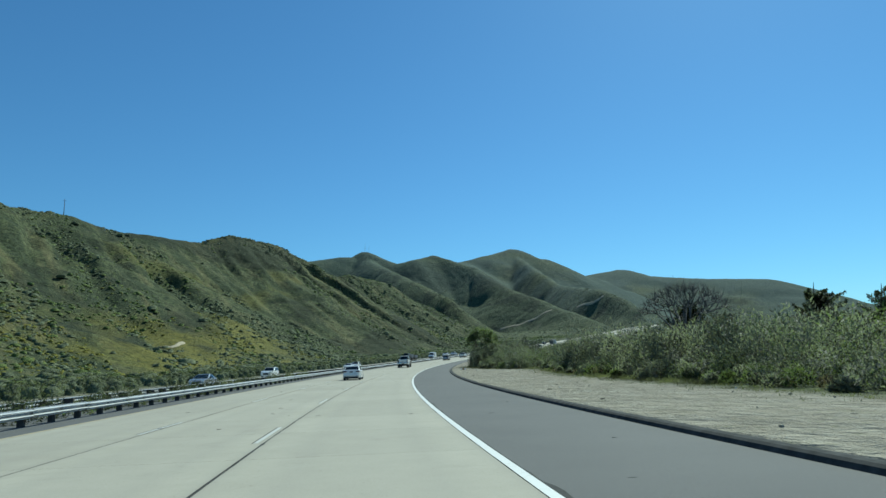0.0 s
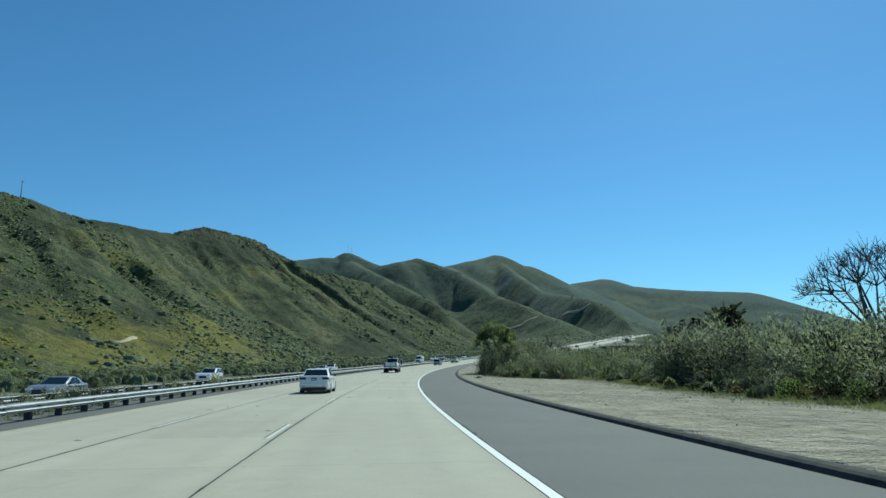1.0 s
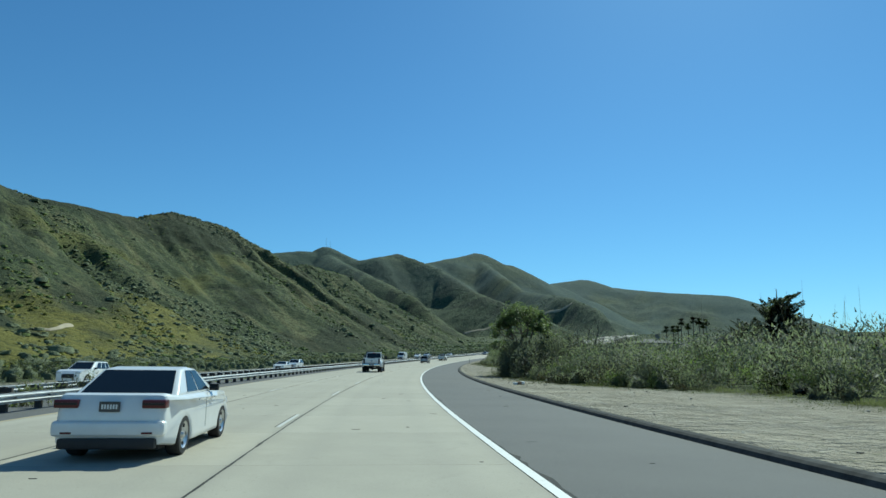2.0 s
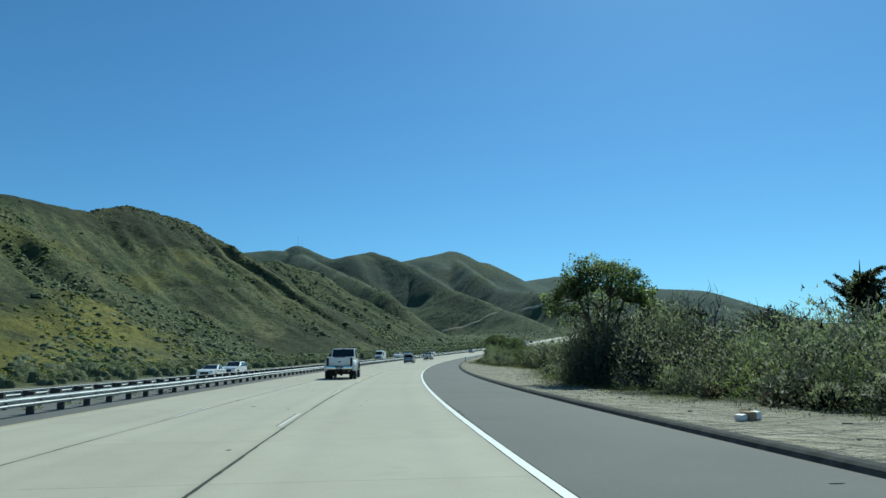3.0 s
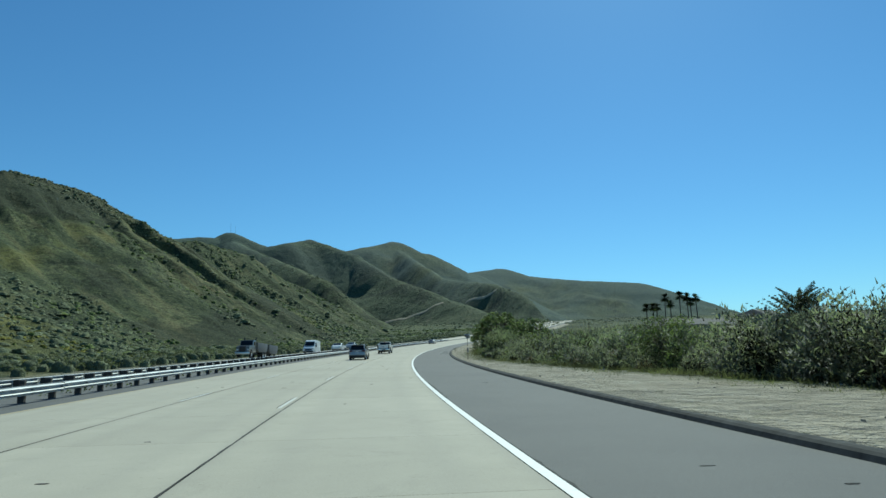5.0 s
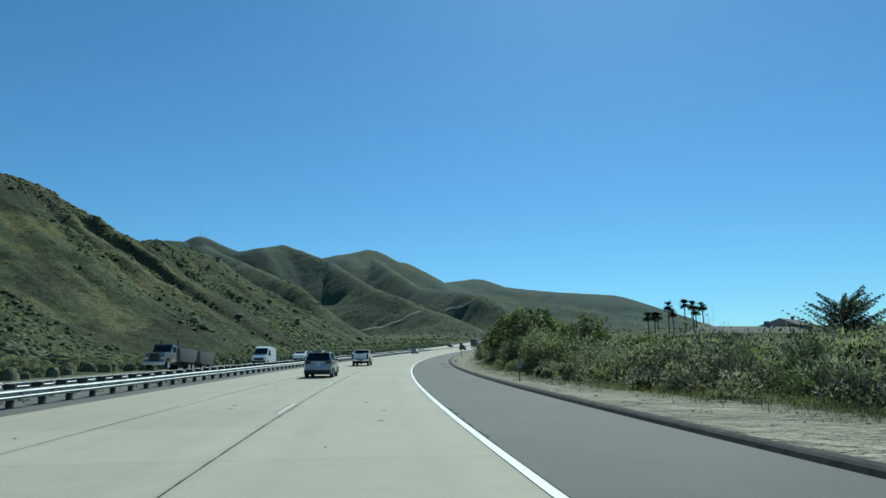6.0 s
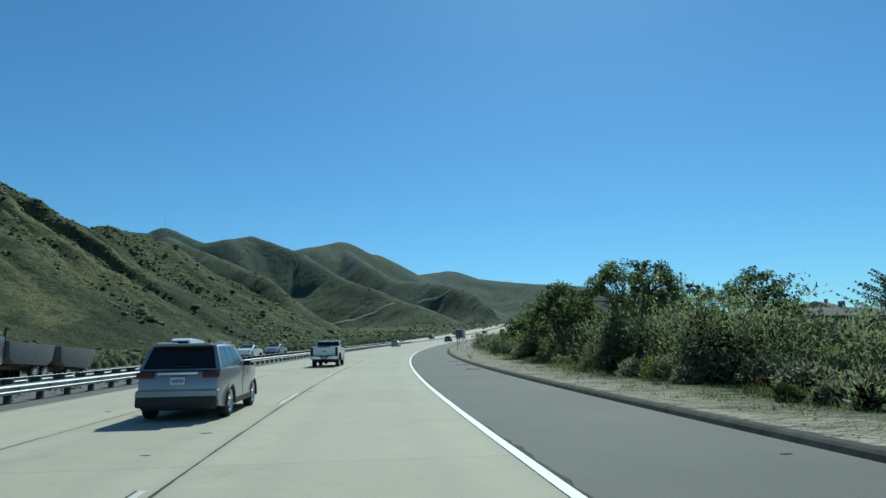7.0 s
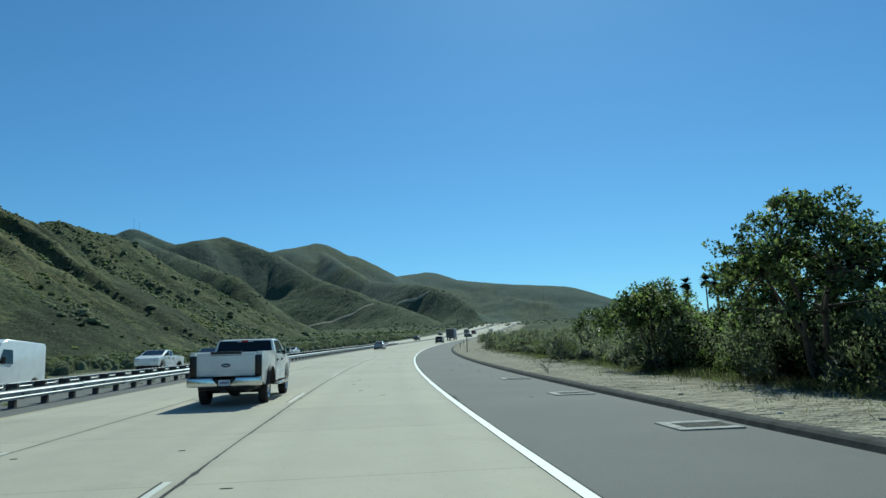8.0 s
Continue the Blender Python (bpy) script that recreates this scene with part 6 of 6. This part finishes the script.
for s in (240.6, 248.3, 256.5):
    drain_inlet(s, 5.75)

# litter on the verge
CARD = plain("brown_cardboard", (0.32, 0.21, 0.12), 0.85)
litter = new("litter_bundle")
x, y, z = land_at(100.9, 8.6)
litter.matrix_basis = pose(x, y, z, 0, 0, 25)
tagged(litter, "white and brown crumpled litter lying on dirt", "litter")
part("white_wrap", box(0.28, 0, 0.1, 0.3, 0.24, 0.2, 0.07), PLATE, litter)
part("brown_wrap", box(-0.02, 0, 0.1, 0.32, 0.26, 0.21, 0.05), CARD, litter)
part("white_end", box(-0.32, 0.02, 0.08, 0.28, 0.22, 0.16, 0.06), PLATE, litter)


def scraps(seed, n, up, size, thick):
    rng = np.random.RandomState(seed)
    verts, faces = [], []
    for k in range(n):
        s = rng.uniform(5, 320)
        off = rng.uniform(7.4, float(verge(s)) + 1.0)
        x, y, z = land_at(s, off)
        a = rng.rand() * math.pi
        lx, ly = size * rng.uniform(0.4, 1.6), size * rng.uniform(0.2, 0.7)
        i = len(verts)
        for zz in (z - 0.01, z + thick * rng.uniform(0.5, 1.5)):
            for q in range(6):
                t = q * math.pi / 3
                px, py = lx * math.cos(t) * rng.uniform(0.7, 1.1), ly * math.sin(t) * rng.uniform(0.7, 1.1)
                verts.append((x + px * math.cos(a) - py * math.sin(a), y + px * math.sin(a) + py * math.cos(a), zz))
        faces.append([i + 6 + q for q in range(6)])
        for q in range(6):
            w = (q + 1) % 6
            faces.append((i + q, i + w, i + 6 + w, i + 6 + q))
    return verts, faces


STONE = plain("pale_stone", (0.40, 0.36, 0.29), 0.9, wear=0.3)
v, f = scraps(7, 260, 0, 0.05, 0.035)
tagged(new("verge_stones", mesh_from("verge_stones", v, f, STONE)), "loose pale stones on the dirt verge", "stones", kind="stuff")
v, f = scraps(9, 26, 0, 0.07, 0.03)
tagged(new("verge_scraps", mesh_from("verge_scraps", v, f, PLATE)), "white scraps of litter on the verge", "litter", kind="stuff")
v, f = scraps(10, 40, 0, 0.12, 0.02)
tagged(new("fallen_twigs", mesh_from("fallen_twigs", v, f, WOOD)), "dark fallen twigs and bark on the verge", "debris", kind="stuff")


# ---- houses over the brush ----
STUCCO = plain("grey_stucco", (0.2, 0.195, 0.185), 0.9)
SHINGLE = plain("grey_roof_shingles", (0.085, 0.082, 0.08), 0.9, wear=0.3, scale=2)


def house(label, s, off, w, d, eave, ridge, turn):
    h = new("house")
    x, y, z = land_at(s, off)
    h.matrix_basis = pose(x, y, z, 0, 0, turn)
    tagged(h, label, "house", "houses behind the brush")
    part("wall", box(0, 0, eave / 2, w, d, eave, 0.02, 1), STUCCO, h)
    bm = bmesh.new()
    o = 0.6
    pts = [(-w / 2 - o, -d / 2 - o, eave), (w / 2 + o, -d / 2 - o, eave), (w / 2 + o, d / 2 + o, eave), (-w / 2 - o, d / 2 + o, eave), (-w / 2 + 1.5, 0, ridge), (w / 2 - 1.5, 0, ridge)]
    vs_ = [bm.verts.new(p) for p in pts] + [bm.verts.new((p[0], p[1], p[2] - 0.18)) for p in pts[:4]]
    for q in ((0, 1, 5, 4), (2, 3, 4, 5), (1, 2, 5), (3, 0, 4), (6, 7, 1, 0), (7, 8, 2, 1), (8, 9, 3, 2), (9, 6, 0, 3), (9, 8, 7, 6)):
        bm.faces.new([vs_[i] for i in q])
    roof = part("roof", bm, SHINGLE, h)
    part("chimney", box(w * 0.2, 0.3, ridge + 0.2, 0.7, 0.7, 1.6, 0.03, 1), STUCCO, roof)
    for k in range(4):
        win = part("window", box(-w / 2 + w * (k + 0.5) / 4, -d / 2 - 0.01, eave * 0.6, 1.3, 0.06, 1.3, 0.01, 1), PALE_METAL, h)
        part("pane", box(-w / 2 + w * (k + 0.5) / 4, -d / 2 - 0.045, eave * 0.6, 1.1, 0.02, 1.1), GLASS, win)
    return h


house("low grey house with a shallow shingled roof", 378, 99, 16, 10, 5.4, 7.6, 20)
house("large grey house with a broad sloping roof", 300, 63, 22, 10, 3.4, 5.0, -10)
house("grey house with a flat-pitched roof above the brush", 184, 43, 7, 6, 4.0, 4.8, 12)

# ---- masts and poles on the hills ----
def mast(label, x, y, height):
    m = new("mast")
    z = float(land_z(np.array([x]), np.array([y]))[0])
    m.matrix_basis = pose(x, y, z)
    tagged(m, label, "mast", "hilltop masts")
    bm = bmesh.new()
    tube(bm, [(0, 0, -0.5), (0, 0, height)], [0.28, 0.12], 6)
    part("pole", bm, WOOD, m)
    part("crossarm", box(0, 0, height * 0.88, 2.2, 0.2, 0.2), WOOD, m)


mast("thin radio mast on the hilltop", 12, 1665, 22)
mast("thin radio mast on the hilltop", 22, 1665, 16)
mast("thin utility pole on the ridge", -197, 453, 11)
mast("dark utility pole beside the far road", 330, 830, 13)

# ---- dirt tracks on the far slopes ----
from mathutils.bvhtree import BVHTree

LAND_TREE = BVHTree.FromPolygons([tuple(v.co) for v in land.vertices], [tuple(f.vertices) for f in land.polygons])


def track(label, pts, width):
    xs, ys = [], []
    for (x0, y0), (x1, y1) in zip(pts, pts[1:]):
        n = max(2, int(math.hypot(x1 - x0, y1 - y0) / 3))
        for k in range(n):
            xs.append(x0 + (x1 - x0) * k / n)
            ys.append(y0 + (y1 - y0) * k / n)
    xs, ys = np.array(xs), np.array(ys)
    dx, dy = np.gradient(xs), np.gradient(ys)
    ln = np.hypot(dx, dy)
    rng = np.random.RandomState(3)
    verts = []
    for i in range(len(xs)):
        for f in (-0.5, -0.17, 0.17, 0.5):
            w = width * (1 + 0.3 * rng.rand())
            x, y = xs[i] + dy[i] / ln[i] * w * f, ys[i] - dx[i] / ln[i] * w * f
            hit = LAND_TREE.ray_cast(Vector((x, y, 2000)), Vector((0, 0, -1)))[0]
            verts.append((x, y, hit.z + (0.5 if abs(f) < 0.4 else 0.1)))
    tagged(new("dirt_track", mesh_from("dirt_track", verts, grid_faces(len(xs), 4), STONE_TRACK)), label, "dirt track", kind="structure")


STONE_TRACK = plain("pale_track_earth", (0.38, 0.32, 0.22), 0.95, wear=0.2, scale=0.2)
track("pale dirt track climbing across the far slope", [(244, 1136), (270, 1108), (296, 1083), (309, 1079), (322, 1066)], 4)
track("pale dirt track climbing across the far slope", [(452, 1330), (460, 1300), (467, 1268), (475, 1250), (483, 1238)], 4)

track("short pale dirt track on the lower slope", [(-70, 242), (-67, 244), (-66, 247), (-66, 260)], 1.5)

# ---- traffic on the far carriageway and far ahead ----
def van(label, m):
    """A high-roofed panel van."""
    c = new("panel_van")
    c.matrix_basis = m
    tagged(c, label, "van", "oncoming traffic")
    prof = [(-1.0, 0.35), (-1.02, 2.5), (-0.85, 2.62), (2.6, 2.62), (3.1, 2.4), (3.7, 1.45), (4.35, 1.15), (4.5, 0.9), (4.5, 0.35)] + arch(3.5, 0.42, 0.35) + arch(0, 0.42, 0.35)
    part("body", extruded(prof, 1.0, 0.08, 3, lambda y, z: 1 - max(0, z - 1.3) * 0.08), WHITE_PAINT, c)
    q = [(0.95, 3.74, 1.5), (-0.95, 3.74, 1.5), (-0.86, 3.16, 2.38), (0.86, 3.16, 2.38)]
    part("windscreen", quad_plate(inset(q, 0.04, 0.96, 0.04, 0.9), 0.02), GLASS, c)
    for sd in (-1, 1):
        q = [(sd * 1.0, 2.2, 1.4), (sd * 1.0, 3.35, 1.4), (sd * 0.93, 3.0, 2.1), (sd * 0.93, 2.2, 2.1)]
        part("side_window", quad_plate(q if sd > 0 else q[::-1], 0.02), GLASS, c)
        part("head_lamp", box(sd * 0.78, 4.4, 0.98, 0.34, 0.18, 0.26, 0.05), LAMP, c)
        part("mirror", box(sd * 1.12, 3.2, 1.55, 0.2, 0.12, 0.36, 0.04), TRIM, c)
        for y in (0, 3.5):
            wheel(c, sd * 0.88, y, 0.36, 0.22, sd, 0.22, TRIM)
    part("grille", box(0, 4.5, 0.8, 1.3, 0.06, 0.3, 0.03), TRIM, c)
    part("front_bumper", box(0, 4.48, 0.45, 1.9, 0.16, 0.28, 0.05), TRIM, c)


def dump_truck(label, m):
    """A bonneted tractor with an open dump body and a pup trailer."""
    c = new("dump_truck")
    c.matrix_basis = m
    tagged(c, label, "lorry", "oncoming traffic")
    body = plain("dusty_dump_body", (0.10, 0.105, 0.11), 0.6, 0.2, wear=0.3)
    cab_paint = car_paint("dusty_grey_cab", (0.10, 0.105, 0.11))
    prof = [(5.0, 1.0), (5.0, 2.9), (5.2, 3.0), (6.5, 3.0), (6.9, 2.05), (8.5, 1.9), (8.7, 1.7), (8.75, 0.8), (8.3, 0.75)] + arch(7.6, 0.62, 0.75) + [(6.6, 0.8)]
    part("cab", extruded(prof, 1.05, 0.08, 2), cab_paint, c)
    part("windscreen", quad_plate([(0.95, 6.92, 2.15), (-0.95, 6.92, 2.15), (-0.9, 6.56, 2.85), (0.9, 6.56, 2.85)], 0.03), GLASS, c)
    for sd in (-1, 1):
        part("side_window", box(sd * 1.05, 6.0, 2.4, 0.03, 0.9, 0.6, 0.01, 1), GLASS, c)
        part("head_lamp", box(sd * 0.85, 8.72, 1.25, 0.3, 0.12, 0.24, 0.04), LAMP, c)
        part("exhaust_stack", lathe([(0.08, -0.9), (0.08, 1.3), (0.001, 1.3)], 10), TRIM, c, at=pose(sd * 0.95, 4.9, 2.3, 0, -90, 0))
    part("grille", box(0, 8.76, 1.35, 1.0, 0.06, 0.9, 0.03), TRIM, c)
    part("front_bumper", box(0, 8.85, 0.65, 2.3, 0.25, 0.35, 0.05), ALLOY, c)
    for y0, ln in ((-0.8, 5.4), (-7.4, 5.2)):
        prof = [(y0, 1.5), (y0 - 0.3, 2.7), (y0 + ln + 0.2, 2.7), (y0 + ln, 1.5), (y0 + ln - 0.6, 1.1), (y0 + 0.6, 1.1)]
        part("dump_body", extruded(prof, 1.22, 0.05, 2), body, c)
    part("chassis", box(0, 0.6, 0.85, 0.9, 15.0, 0.3, 0.03, 1), TRIM, c)
    for y in (7.6, 1.2, -0.1, -3.6, -6.2):
        for sd in (-1, 1):
            wheel(c, sd * 1.0, y, 0.52, 0.3, sd, 0.3, ALLOY, 6)


def box_truck(label, m):
    c = new("box_truck")
    c.matrix_basis = m
    tagged(c, label, "lorry", "far traffic")
    part("box_body", box(0, 1.4, 2.2, 2.4, 6.2, 2.6, 0.05), plain("grey_box_body", (0.25, 0.25, 0.25), 0.6), c)
    part("cab", box(0, 5.6, 1.5, 2.1, 1.9, 1.9, 0.15), WHITE_PAINT, c)
    part("rear_door", box(0, -1.72, 2.2, 2.1, 0.05, 2.3, 0.01, 1), plain("dark_box_door", (0.09, 0.09, 0.09), 0.6), c)
    part("chassis", box(0, 2.2, 0.75, 0.9, 7.4, 0.3, 0.03, 1), TRIM, c)
    for y in (0.3, 5.3):
        for sd in (-1, 1):
            wheel(c, sd * 1.0, y, 0.45, 0.28, sd, 0.26)


van("white high-roofed panel van on the opposite lanes", place(266, -19.2, OPP_UP + 0.005, 180))
dump_truck("dark dusty dump truck with trailer, oncoming", place(247, -23.6, OPP_UP + 0.005, 180) @ Matrix.Diagonal((0.92, 0.92, 0.86, 1)))
pickup("pickup_truck", "white pickup coming the other way", WHITE_PAINT, place(286, -18.6, OPP_UP + 0.005, 180), 3.5, 0.96, 0.38, 1.84, group="oncoming traffic")
pickup("pickup_truck", "pale grey pickup coming the other way", GREY_PAINT, place(300, -18.8, OPP_UP + 0.005, 180), 3.5, 0.96, 0.38, 1.84, group="oncoming traffic")
for s, off, paint, spec, lab in ((108, -22.5, WHITE_PAINT, SUV, "white sport utility car coming the other way"), (155, -19.2, WHITE_PAINT, SALOON, "white saloon car coming the other way"),
                                 (163, -19.4, WHITE_PAINT, SUV, "white sport utility car following the saloon"), (72, -20, GREY_PAINT, SALOON, "grey saloon car coming the other way"),
                                 (336, -19, WHITE_PAINT, SALOON, "white saloon car on the far lanes"), (470, -19, DARK_PAINT, SUV, "dark car far off on the climb"), (540, -22, DARK_PAINT, SALOON, "dark saloon far off on the climb")):
    passenger_car("oncoming_car", lab, paint, spec, place(s, off, OPP_UP + 0.005, 180), "oncoming traffic")
for s, off, paint, spec, lab in ((398, 0.2, DARK_PAINT, SUV, "dark sport utility car far ahead"), (470, 0.2, DARK_PAINT, SALOON, "dark saloon far ahead on the climb"), (520, -3.9, RED_PAINT, SUV, "maroon car far ahead on the climb"),
                                 (560, 0.2, GREY_PAINT, SALOON, "grey saloon far ahead on the climb"), (350, -7.0, GREY_PAINT, SALOON, "grey saloon ahead beside the median")):
    passenger_car("distant_car", lab, paint, spec, place(s, off), "traffic ahead")
box_truck("grey box truck far ahead on the climb", place(428, -0.2))
